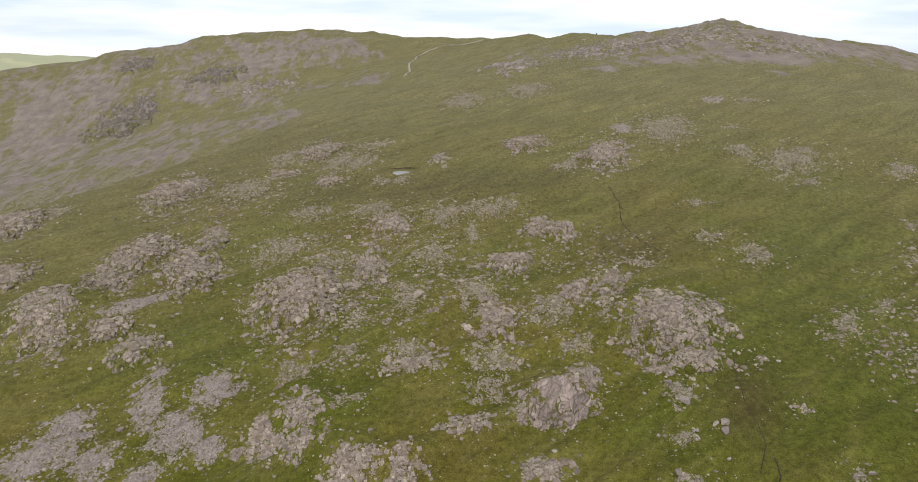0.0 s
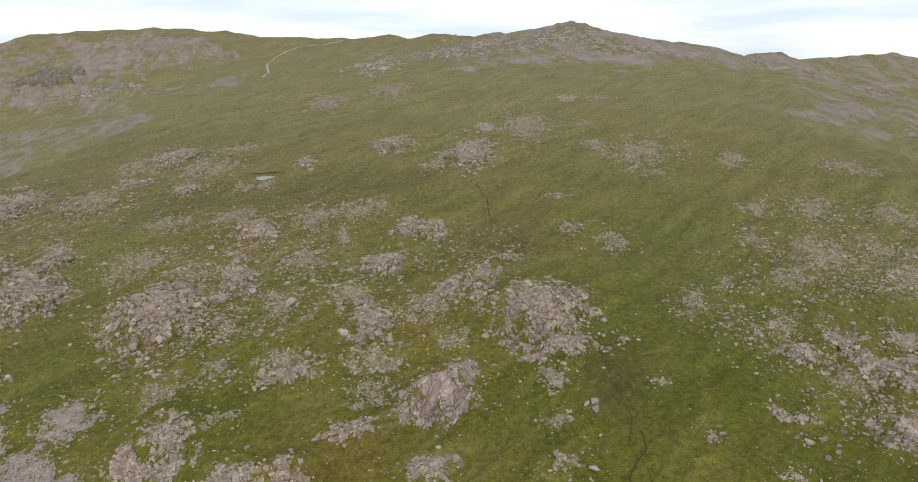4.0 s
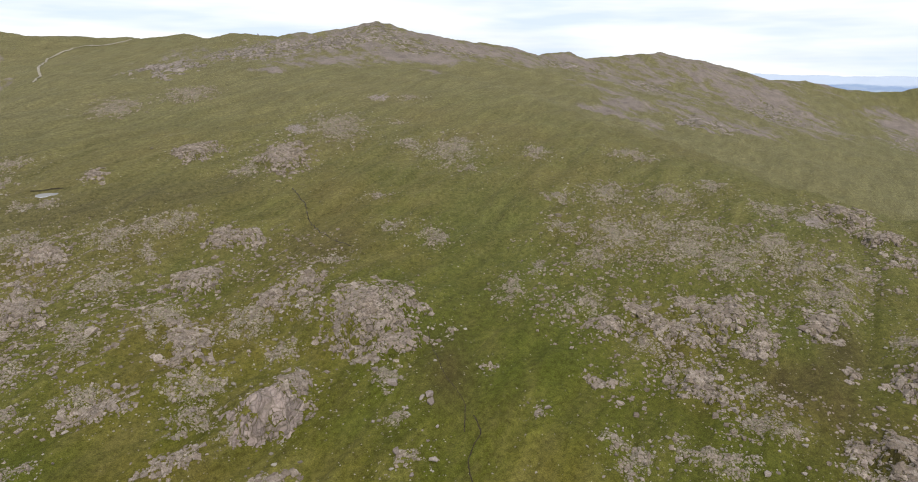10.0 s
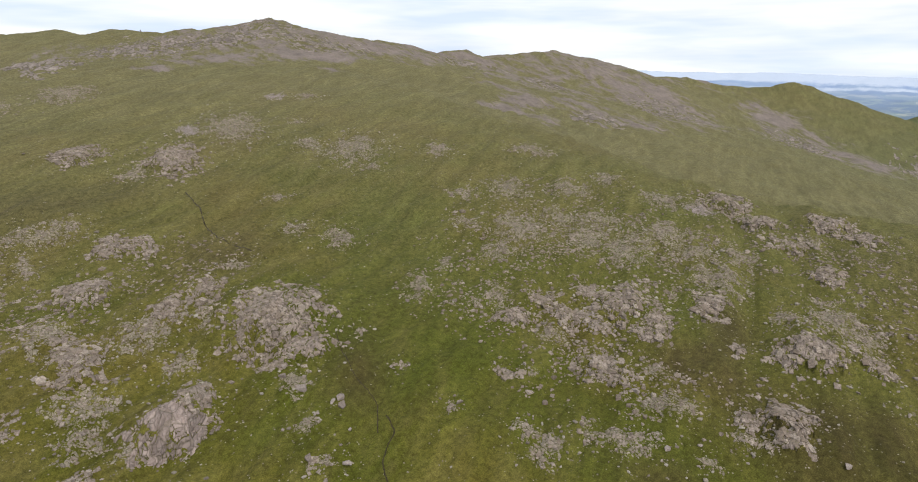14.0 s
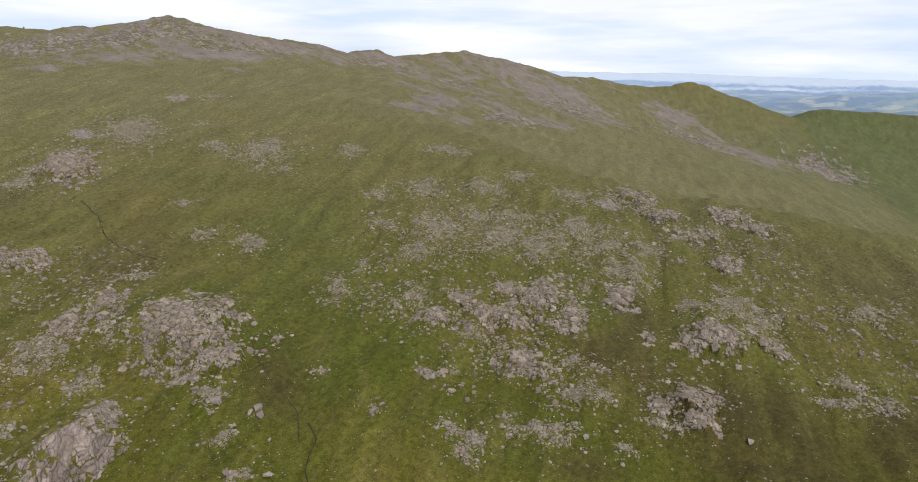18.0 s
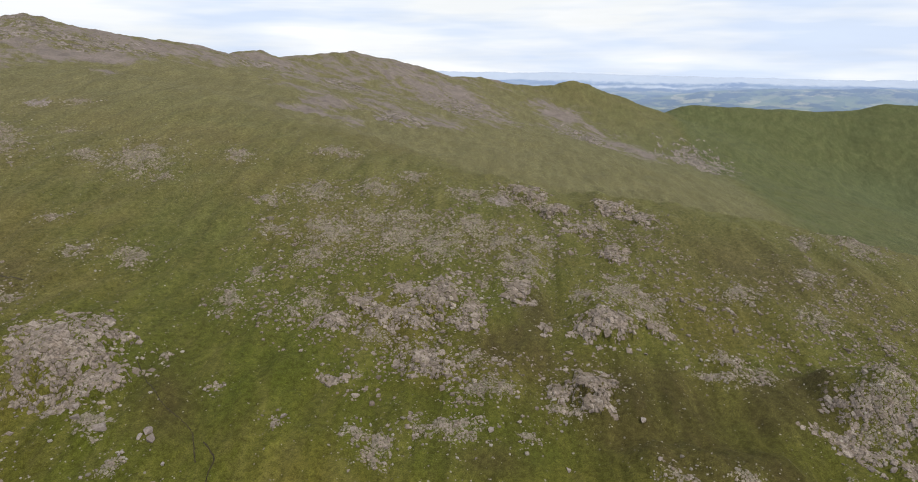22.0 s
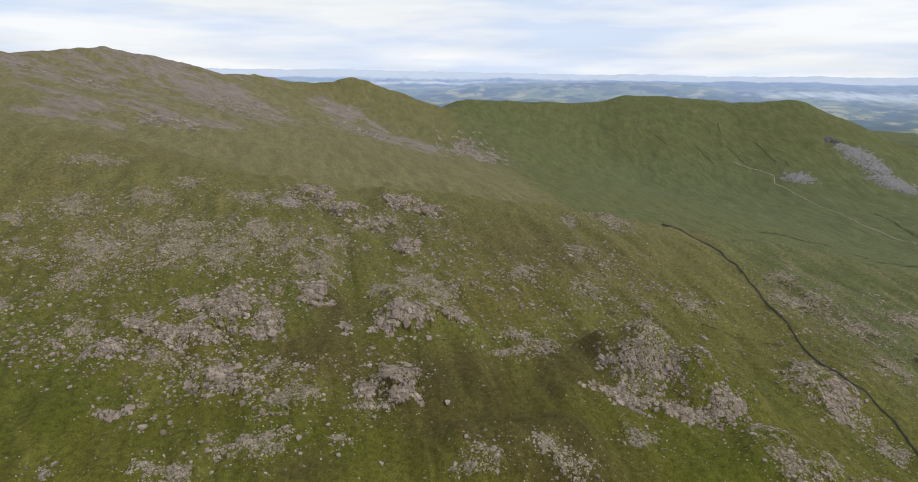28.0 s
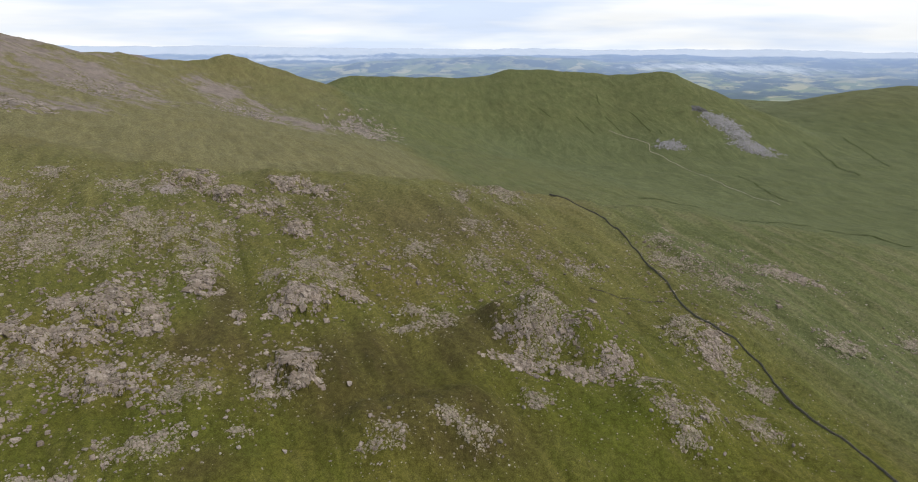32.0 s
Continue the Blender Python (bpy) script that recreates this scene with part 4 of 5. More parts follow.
outcrop(BROKEN, 206.8, 301.4, 6, 8.5, 34)
outcrop(BROKEN, 249.4, 271.2, 14.6, 10.1, 43)
outcrop(BROKEN, 180.3, 243.3, 8.3, 6.4, 37)
outcrop(BROKEN, 204.4, 237.8, 11.8, 13.9, 41)
outcrop(BROKEN, 229.4, 222.4, 11.9, 10.9, 46)
outcrop(BROKEN, 160.7, 216.6, 6.5, 5.9, 37)
outcrop(BROKEN, 178.2, 198.9, 12.6, 21.8, 42)
outcrop(BROKEN, 157.1, 188.5, 9.2, 7.9, 40)
outcrop(BROKEN, 196.3, 177.9, 10.1, 17.1, 48)
outcrop(BROKEN, 204.1, 201.1, 10.3, 10, 45)
outcrop(BROKEN, 134.9, 192.7, 3.5, 8.3, 35)
outcrop(BROKEN, 116.8, 182.9, 3.7, 9.6, 33)
outcrop(BROKEN, 110.4, 176.6, 4, 3.2, 32)
outcrop(BROKEN, 117.3, 164.1, 2.7, 1.6, 36)
outcrop(BROKEN, 126.2, 163.5, 2, 3.7, 38)
outcrop(BROKEN, 136.0, 162.4, 4.8, 8.7, 40)
outcrop(CRAG, 133.4, 148.8, 6.6, 4.9, 42)
outcrop(CRAG, 147.9, 153.3, 4.8, 5.3, 44)
outcrop(CRAG, 164.5, 148.2, 4.5, 7.9, 48)
outcrop(CRAG, 150.2, 140.2, 8.1, 6.1, 47)
outcrop(CRAG, 152.4, 130.8, 4.1, 3.9, 49)
outcrop(CRAG, 170.7, 137.1, 6.8, 12.9, 51)
outcrop(CRAG, 172.6, 123.7, 4.9, 12.1, 54)
outcrop(CRAG, 162.9, 120.6, 3.7, 4.3, 53)
outcrop(CRAG, 196.5, 120.6, 5.6, 11.8, 58)
outcrop(BROKEN, 191.6, 132.0, 2.1, 5.3, 55)
outcrop(BROKEN, 213.3, 127.4, 11.1, 16.6, 59)
outcrop(BROKEN, 223.9, 146.2, 9.6, 9.9, 57)
outcrop(BROKEN, 237.9, 134.8, 8.3, 8.1, 60)
outcrop(BROKEN, 202.3, 163.2, 11.1, 18.5, 51)
outcrop(BROKEN, 216.5, 188.6, 11.5, 8.9, 49)
outcrop(BROKEN, 226.7, 162.6, 12.4, 14.7, 54)
outcrop(CRAG, 281.1, 170.0, 10.4, 12.9, 59)
outcrop(CRAG, 271.7, 148.3, 9.2, 9.2, 61)
outcrop(CRAG, 263.2, 127.7, 7.5, 8.8, 64)
outcrop(BROKEN, 255.0, 184.7, 13.7, 9.8, 54)
outcrop(BROKEN, 254.7, 219.9, 7.6, 9.9, 49)
outcrop(SCREE, 259.9, 169.3, 5.7, 7, 57)
outcrop(CRAG, 293.0, 126.8, 8.5, 9.5, 67)
outcrop(CRAG, 288.8, 110.6, 7.9, 8.1, 69)
outcrop(BROKEN, 269.9, 122.2, 4.3, 7.3, 66)
outcrop(CRAG, 246.7, 103.7, 6, 7.3, 67)
outcrop(CRAG, 180.9, 98.6, 2.2, 4.4, 61)
outcrop(CRAG, 193.2, 82.2, 9.6, 7.9, 67)
outcrop(CRAG, 188.0, 89.0, 2.8, 3, 65)
outcrop(BROKEN, 219.3, 88.2, 9.6, 17.7, 68)
outcrop(BROKEN, 217.9, 77.6, 7.7, 11.7, 70)
outcrop(BROKEN, 206.6, 97.6, 6.8, 7.4, 65)
outcrop(CRAG, 205.0, 69.4, 5.1, 6.7, 71)
outcrop(CRAG, 161.9, 72.4, 7.3, 9.3, 66)
outcrop(CRAG, 153.0, 66.9, 4, 4.2, 66)
outcrop(CRAG, 152.0, 77.8, 3.3, 5.1, 63)
outcrop(BROKEN, 145.9, 73.1, 5.8, 3.5, 63)
outcrop(BROKEN, 130.5, 75.1, 3.7, 2.1, 60)
outcrop(BROKEN, 101.5, 101.7, 6.6, 7.1, 45)
outcrop(BROKEN, 100.3, 109.3, 5.1, 2.9, 43)
outcrop(CRAG, 137.6, 114.7, 6.8, 7.1, 50)
outcrop(BROKEN, 136.0, 119.0, 3.8, 4.1, 49)
outcrop(BROKEN, 136.2, 136.5, 5.8, 5.7, 45)
outcrop(CRAG, 112.3, 129.3, 3.3, 2.4, 41)
outcrop(BROKEN, 117.5, 124.0, 2, 2, 43)
outcrop(BROKEN, 148.0, 105.4, 2.7, 6.3, 55)
outcrop(BROKEN, 85.2, 167.2, 2.2, 2.8, 27)
outcrop(BROKEN, 86.9, 146.8, 3, 1.5, 31)
outcrop(BROKEN, 88.2, 124.4, 2.4, 2.6, 35)
outcrop(BROKEN, 54.7, 137.9, 2.9, 2.5, 22)
outcrop(BROKEN, 52.6, 124.9, 6.8, 3, 23)
outcrop(BROKEN, 118.2, 92.2, 13, 5.9, 52)
outcrop(BROKEN, 137.0, 92.9, 9.4, 6.4, 56)
outcrop(BROKEN, 205.0, 45.4, 8.6, 6.1, 78)
outcrop(BROKEN, 194.1, 45.9, 10.1, 3.8, 77)
outcrop(BROKEN, 204.1, 35.9, 7.3, 5.7, 80)
outcrop(FACE, 198.6, 3.5, 12.0, 5.2, 90)
outcrop(FACE, 186.5, 8.0, 9.0, 4.2, 87)
outcrop(FACE, 187.0, -9.5, 9.5, 4.0, 92)
outcrop(FACE, 190.6, -22.0, 6.5, 5.4, 97)
outcrop(BROKEN, 169.1, 1.4, 6.3, 5.6, 90)
outcrop(BROKEN, 184.5, -33.7, 6.5, 6, 100)
outcrop(BROKEN, 233.2, -50.5, 8.5, 14.5, 102)
outcrop(FACE, 224.7, -59.9, 5.5, 13, 105)
outcrop(BROKEN, 218.0, -64.0, 5.3, 7.9, 106)
outcrop(BROKEN, 171.9, -37.9, 7.5, 6.3, 102)
outcrop(BROKEN, 138.4, 36.8, 6.2, 4.5, 75)
outcrop(BROKEN, 132.2, 39.5, 5.2, 2.7, 73)
outcrop(BROKEN, 147.7, 24.4, 4.7, 3.6, 81)
outcrop(BROKEN, 145.3, 17.7, 6.7, 5, 83)
outcrop(BROKEN, 251.8, 55.2, 9.8, 8.9, 78)
outcrop(BROKEN, 256.0, 27.7, 7.2, 7.4, 84)
outcrop(BROKEN, 327.4, 47.7, 6.6, 11.4, 82)
outcrop(BROKEN, 351.8, 27.4, 13.5, 23.5, 86)
outcrop(BROKEN, 287.8, 37.3, 6.4, 6.8, 83)
outcrop(BROKEN, 280.3, 25.0, 3.1, 3.3, 85)
outcrop(BROKEN, 270.7, -13.4, 8.7, 7.3, 93)
outcrop(BROKEN, 202.8, 1.8, 8.9, 19.9, 89)
outcrop(BROKEN, 329.1, -54.9, 7.3, 10, 99)
outcrop(BROKEN, 303.7, -58.0, 13.7, 11.9, 101)
outcrop(BROKEN, 258.1, -85.2, 9.2, 6, 108)
outcrop(BROKEN, 286.7, -79.4, 12.6, 7.8, 105)
outcrop(BROKEN, 205.0, -70.3, 7.1, 9.4, 109)
outcrop(BROKEN, 177.1, -47.8, 4.8, 8, 105)
outcrop(BROKEN, 310.5, -103.2, 10.4, 10, 108)
outcrop(BROKEN, 251.5, -115.7, 10.2, 10.7, 115)
outcrop(FACE, 312.1, -117.0, 14, 7, 112)
outcrop(BROKEN, 268.1, -150.1, 7.4, 9.4, 119)
outcrop(BROKEN, 164.1, -40.9, 6.6, 4.1, 104)
outcrop(BROKEN, 180.6, -65.2, 8.7, 6.5, 110)
for tor in ((300, 794, 10, 8, 20), (288, 804, 7, 6, 20), (316, 790, 8, 6, 22), (503, 817, 12, 7, 32), (586, 834, 9, 6, 36), (632, 839, 10, 6, 37), (220, 861, 9, 6, 15)):
    outcrop(TOR, *tor)
outcrop(FAR_CRAG, -435.2, 849.2, 36.4, 46.1, -27)
outcrop(FAR_CRAG, -416.2, 876.5, 18.5, 31.0, -25)
outcrop(FAR_CRAG, -343.1, 953.1, 38.0, 21.5, -20)
outcrop(FAR_CRAG, -473.3, 995.2, 24.1, 24.0, -25)
outcrop(FAR_BROKEN, -268.9, 922.4, 48.3, 19.5, -16)
outcrop(FAR_BROKEN, 285.0, 753.2, 29.4, 32.6, 21)
outcrop(FAR_BROKEN, 212.1, 714.8, 56.1, 45.3, 17)
outcrop(FAR_BROKEN, 309.4, 659.5, 50.5, 41.9, 25)
outcrop(FAR_BROKEN, 139.5, 749.9, 44.8, 108.7, 11)
outcrop(FAR_BROKEN, 46.5, 623.6, 31.2, 53.3, 4)
outcrop(FAR_BROKEN, 278.0, 696.9, 35.6, 20.4, 22)
outcrop(FAR_BROKEN, 576.9, 600.1, 31.0, 80.7, 44)
outcrop(FAR_BROKEN, 737.8, 548.0, 42.8, 111.3, 53)
outcrop(FAR_BROKEN, 884.9, 435.6, 42.6, 110.7, 64)
outcrop(FAR_BROKEN, 454.6, 407.8, 30.7, 30.1, 48)
outcrop(FAR_BROKEN, 504.2, 684.6, 25.3, 65.7, 36)
outcrop(FAR_BROKEN, 560.7, 677.0, 16.0, 41.7, 40)
outcrop(FAR_BROKEN, 1020.8, 312.4, 62.0, 159.4, 73)

# ---- the ground: one sheet to the horizon ----


az = np.radians(np.concatenate([np.arange(-46, 126, 0.2), np.arange(126, 314, 2.0)]))
rad = np.concatenate([[-0.3], np.exp(np.linspace(math.log(40), math.log(4960), 640))])
AZ, RA = np.meshgrid(az, rad)
GX, GY = RA * np.sin(AZ), RA * np.cos(AZ)
GZ = land(GX, GY) + relief(GX, GY)
nr, na = GX.shape
i, j = np.meshgrid(np.arange(nr - 1), np.arange(na), indexing="ij")
j2 = (j + 1) % na
quads = np.stack([i * na + j, i * na + j2, (i + 1) * na + j2, (i + 1) * na + j], -1).reshape(-1, 4)


bare = np.clip(sum(patch(GX, GY, *p) for p in BARE), 0, 1) * 0.55
bare = np.maximum(bare, np.clip(sum(patch(GX, GY, *p) for p in SCREES), 0, 1) * np.clip(0.66 + 0.45 * rough(GX / 45, GY / 45 + 9, 3), 0.2, 0.95))
bare = np.maximum(bare, np.clip(sum(patch(GX, GY, *p) for p in WEST_SCREES), 0, 1) * 0.66)
east = np.clip((GX - 350) / 120, 0, 1) * np.clip((GZ - 30) / 50, 0, 1) * np.clip((RA - 480) / 150, 0, 1) * np.clip((1250 - GX) / 200, 0, 1)
bare = np.maximum(bare, np.clip(0.40 + 0.3 * rough(GX / 120, GY / 120 + 7, 3), 0, 0.66) * east)
bare = bare + 0.06 * np.clip((RA - 500) / 200, 0, 1)
west = corrie(GX, GY)
bare = np.maximum(bare, west * np.clip(0.50 + 0.35 * rough(GX / 110 + 4, GY / 110, 3) + 0.3 * np.clip((20 - GZ) / 60, -0.6, 1), 0.12, 0.85))
stones = np.clip(0.18 * rough(GX / 42 + 3, GY / 42, 3) - 0.015, 0.0, 0.14) * np.clip(1.8 - RA / 330, 0, 1)
for cx, cy, a, b_, br in spots:
    near = np.abs(GX - cx) + np.abs(GY - cy) < 4 * max(a, b_) + 8
    stones[near] = np.maximum(stones[near], 0.17 * patch(GX[near], GY[near], cx, cy, 1.5 * a + 2, 1.5 * b_ + 2, br))
bearing = np.degrees(AZ)
# share of painted haze, growing with distance
far_haze = (0.14 + 0.80 * np.clip((RA - 2950) / 1750, 0, 1)) * np.clip((bearing + 20) / 20, 0.05, 1)
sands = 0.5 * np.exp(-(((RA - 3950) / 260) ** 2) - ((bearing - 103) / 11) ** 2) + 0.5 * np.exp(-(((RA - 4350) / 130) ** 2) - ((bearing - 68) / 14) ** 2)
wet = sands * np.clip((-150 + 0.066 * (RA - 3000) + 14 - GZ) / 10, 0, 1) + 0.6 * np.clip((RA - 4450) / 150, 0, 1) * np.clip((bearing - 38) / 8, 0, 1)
me = sheet("ground", np.stack([GX, GY, GZ], -1).reshape(-1, 3), quads, True, {**zones(GX, GY, GZ), "bare": bare, "stones": stones, "far_haze": far_haze, "sunlit_hill": 0.75 * np.clip((-20 - bearing) / 10, 0, 1), "wet": wet})
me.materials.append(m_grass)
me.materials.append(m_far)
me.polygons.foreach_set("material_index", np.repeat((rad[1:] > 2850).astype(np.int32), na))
ground = tagged(new("ground", me), "open fell of olive moor grass falling to green valleys", "ground", kind="structure")

# quarry waste and the quarry face on the far hillside
outcrop(TIP, 1476.7, -251.8, 28, 17, 100)
outcrop(TIP, 1588, -380, 42, 30, 120)
outcrop(TIP, 1502, -433, 44, 28, 106)
outcrop(TIP, 1550, -408, 26, 26, 125)
outcrop(TIP, 1608, -362, 22, 18, 102)
outcrop(QUARRY, 1634, -333, 15, 13, 102)


# ---- lines on the land: wall, paths, water ----


def along(points, step):
    """Points spaced evenly along a smooth line through the given ones."""
    pts = np.array(points, float)
    d = np.concatenate([[0], np.cumsum(np.hypot(*np.diff(pts, axis=0).T))])
    s = np.arange(0, d[-1], step)
    x, y = np.interp(s, d, pts[:, 0]), np.interp(s, d, pts[:, 1])
    k = np.ones(5) / 5
    if len(s) > 12:
        x[2:-2], y[2:-2] = np.convolve(x, k, "valid"), np.convolve(y, k, "valid")
    return x, y


def ribbon(name, points, width, mat, label, category, lift=0.05, step=1.5, wobble=0.3):
    """A strip of worn ground that follows the land."""
    x, y = along(points, step)
    tx, ty = np.gradient(x), np.gradient(y)
    n = np.hypot(tx, ty)
    nx, ny = -ty / n, tx / n
    sway = wobble * width * rough(x / (4 * width), y / (4 * width), 2)
    rows = []
    for k in np.linspace(-0.5, 0.5, 5):
        ww = width * k * (1 + 0.6 * rough(x / (2 * width) + 7 * k, y / (2 * width), 2)) + sway
        px, py = x + nx * ww, y + ny * ww
        rows.append(np.stack([px, py, land(px, py) + relief(px, py) + lift + (0.5 - abs(k)) * 0.06 * width], -1))
    co = np.stack(rows, 1)
    nn = len(x)
    i, j = np.meshgrid(np.arange(nn - 1), np.arange(4), indexing="ij")
    quad = np.stack([i * 5 + j, (i + 1) * 5 + j, (i + 1) * 5 + j + 1, i * 5 + j + 1], -1).reshape(-1, 4)[:, ::-1]
    me = sheet(name, co.reshape(-1, 3), quad)
    me.materials.append(mat)
    return tagged(new(name, me), label, category, kind="structure")


ribbon("path", [(-67, 822), (-63, 867), (-69, 929), (-64, 1037), (-41, 1070), (-8, 1094), (44, 1128)], 2.6, m_path, "pale stony footpath zigzagging up the far fell", "path", 0.8, 4)
ribbon("path", [(1533, -121), (1507, -185), (1482, -209), (1460, -202), (1422, -232), (1292, -286), (1203, -307), (1146, -332), (1067, -361)], 1.3, m_path,
       "pale track crossing the far hillside below the quarry", "path", 0.8, 5)
ribbon("path", [(254.3, -16.9), (255.2, -31.0), (259.6, -44.9), (254.9, -54.6)], 0.7, m_peat, "narrow dark sheep track through the grass", "path", 0.06, 1)
ribbon("stream", [(78.4, 170.6), (75.9, 161.8), (73.1, 149.2), (73.3, 141.5), (73.5, 136.4), (67.8, 126.3)], 0.24, m_peat, "narrow black peat gully cut by a trickle", "stream", 0.07, 0.6, 0.8)
ribbon("stream", [(72.9, 130.9), (71.2, 123.5), (68.2, 121.9), (64.3, 118.0), (62.5, 113.5), (61.6, 104.3)], 0.30, m_peat, "narrow black peat gully cut by a trickle", "stream", 0.07, 0.6, 0.8)
ribbon("stream", [(72.1, 308.3), (71.9, 285.2), (69.6, 272.2), (70.4, 249.8), (76.6, 235.7)], 0.5, m_peat, "narrow black peat gully cut by a trickle", "stream", 0.07, 0.8, 0.9)

GULLIES = [
    [(1692, -96), (1645, -102)],
    [(1626, -171), (1576, -195), (1526, -214)],
    [(1593, -113), (1566, -132), (1534, -151)],
    [(1579, -47), (1549, -67), (1520, -87)],
    [(1596, 43), (1560, 14)],
    [(1536, -231), (1512, -237)],
    [(846, -109), (903, -188), (843, -227), (935, -315), (937, -371), (925, -427), (883, -467)],
    [(1614, -567), (1564, -590), (1415, -572), (1319, -578)],
    [(1735, -703), (1596, -702), (1421, -674)],
    [(1318, -355), (1201, -366), (1086, -379)],
]
for pts in GULLIES:
    ribbon("gully", pts, 3.0, m_gully_green, "dark green gully strip on the hillside", "gully", 0.5, 5, 0.8)


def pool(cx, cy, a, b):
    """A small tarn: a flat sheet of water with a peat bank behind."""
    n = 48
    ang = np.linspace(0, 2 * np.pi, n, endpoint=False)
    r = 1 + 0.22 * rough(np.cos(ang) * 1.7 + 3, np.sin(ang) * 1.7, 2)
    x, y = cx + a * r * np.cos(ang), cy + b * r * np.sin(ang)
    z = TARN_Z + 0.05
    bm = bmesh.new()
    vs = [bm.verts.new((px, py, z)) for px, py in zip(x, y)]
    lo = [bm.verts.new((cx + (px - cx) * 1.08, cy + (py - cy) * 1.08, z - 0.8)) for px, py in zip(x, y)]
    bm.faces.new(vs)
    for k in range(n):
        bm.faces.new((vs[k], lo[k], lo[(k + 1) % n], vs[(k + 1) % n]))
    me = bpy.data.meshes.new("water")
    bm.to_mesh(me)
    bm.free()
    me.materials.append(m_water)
    tagged(new("water", me), "small still tarn, its white sky reflection partly painted", "water", kind="structure")
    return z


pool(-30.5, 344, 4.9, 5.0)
ribbon("peat_bank", [(-37, 348.6), (-34, 349.6), (-30, 350), (-26, 349.8), (-23, 349)], 0.6, m_peat, "dark peat bank at the edge of the tarn", "bank", 0.5, 0.8, 0.3)

# the drystone wall that drops over the edge of the fell
WALL = [(376.1, 2.0), (371.1, -1.0), (369.4, -8.1), (363.2, -16.1), (356.4, -25.2), (336.3, -30.9), (321.3, -38.3), (303.2, -42.4), (289.2, -45.3), (279.1, -51.0), (261.2, -54.1), (251.5, -56.6), (242.7, -56.9),
        (237.9, -61.7), (232.8, -65.5), (231.7, -69.4), (228.1, -72.9), (223.0, -76.3), (216.1, -78.0), (206.2, -78.5), (199.3, -80.0), (189.7, -87.0), (183.3, -91.5), (176.6, -95.3), (168.9, -98.5), (149.9, -107.0), (119.5, -117.5)]
wall = tagged(new("drystone_wall"), "dark weathered drystone wall running down the fell", "wall")
wx, wy = along(WALL, 0.6)
tx, ty = np.gradient(wx), np.gradient(wy)
tn = np.hypot(tx, ty)
nx, ny = -ty / tn, tx / tn
wz = land(wx, wy)
wall.location = (wx[0], wy[0], wz[0])
prof = [(-0.30, -0.5), (-0.26, 0.3), (-0.21, 0.45), (-0.15, 0.62), (0.15, 0.64), (0.21, 0.45), (0.26, 0.3), (0.30, -0.5)]
rows = []
for k, (o, h) in enumerate(prof):
    o2 = o + 0.07 * rough(wx * 0.9 + 31 * k, wy * 0.9, 2)
    hh = h + (0.16 * rough(wx * 0.35 + 11, wy * 0.35 + 3 * k, 3) if h > 0 else 0)
    rows.append(np.stack([wx + nx * o2 - wx[0], wy + ny * o2 - wy[0], wz + relief(wx, wy) + hh - wz[0]], -1))
co = np.stack(rows, 1)
i, j = np.meshgrid(np.arange(len(wx) - 1), np.arange(7), indexing="ij")
quad = np.stack([i * 8 + j, (i + 1) * 8 + j, (i + 1) * 8 + j + 1, i * 8 + j + 1], -1).reshape(-1, 4)
me = sheet("stonework", co.reshape(-1, 3), quad, False)
me.materials.append(m_wall)
new("stonework", me).parent = wall
# cope stones set on edge along the top
rng = np.random.RandomState(9)
_bm = bmesh.new()
bmesh.ops.create_cube(_bm, size=1.0)
cube_v = np.array([v.co[:] for v in _bm.verts])
cube_f = np.array([[v.index for v in f.verts] for f in _bm.faces])
_bm.free()
cx_, cy_ = along(WALL, 0.32)
n = len(cx_)
v = cube_v[None] * rng.uniform((0.14, 0.18, 0.12), (0.26, 0.30, 0.24), (n, 1, 3)) * (1 + rng.uniform(-0.15, 0.15, (n, 8, 3)))
a = np.arctan2(np.gradient(cy_), np.gradient(cx_)) + rng.uniform(-0.3, 0.3, n)
ca, sa = np.cos(a)[:, None], np.sin(a)[:, None]
co = np.stack([v[..., 0] * ca - v[..., 1] * sa + (cx_ - wx[0])[:, None], v[..., 0] * sa + v[..., 1] * ca + (cy_ - wy[0])[:, None],
               v[..., 2] + (land(cx_, cy_) + relief(cx_, cy_) + 0.64 - wz[0])[:, None]], -1).reshape(-1, 3)
me = sheet("cope_stones", co, (cube_f[None] + (np.arange(n) * 8)[:, None, None]).reshape(-1, 4), False)
me.materials.append(m_wall)
tagged(new("cope_stones", me), kind="stuff").parent = wall


# ---- loose stone ----
ICO = bmesh.new()
bmesh.ops.create_icosphere(ICO, subdivisions=1, radius=1.0)
ico_v = np.array([v.co[:] for v in ICO.verts])
ico_f = np.array([[v.index for v in f.verts] for f in ICO.faces])
ICO.free()
rng = np.random.RandomState(5)


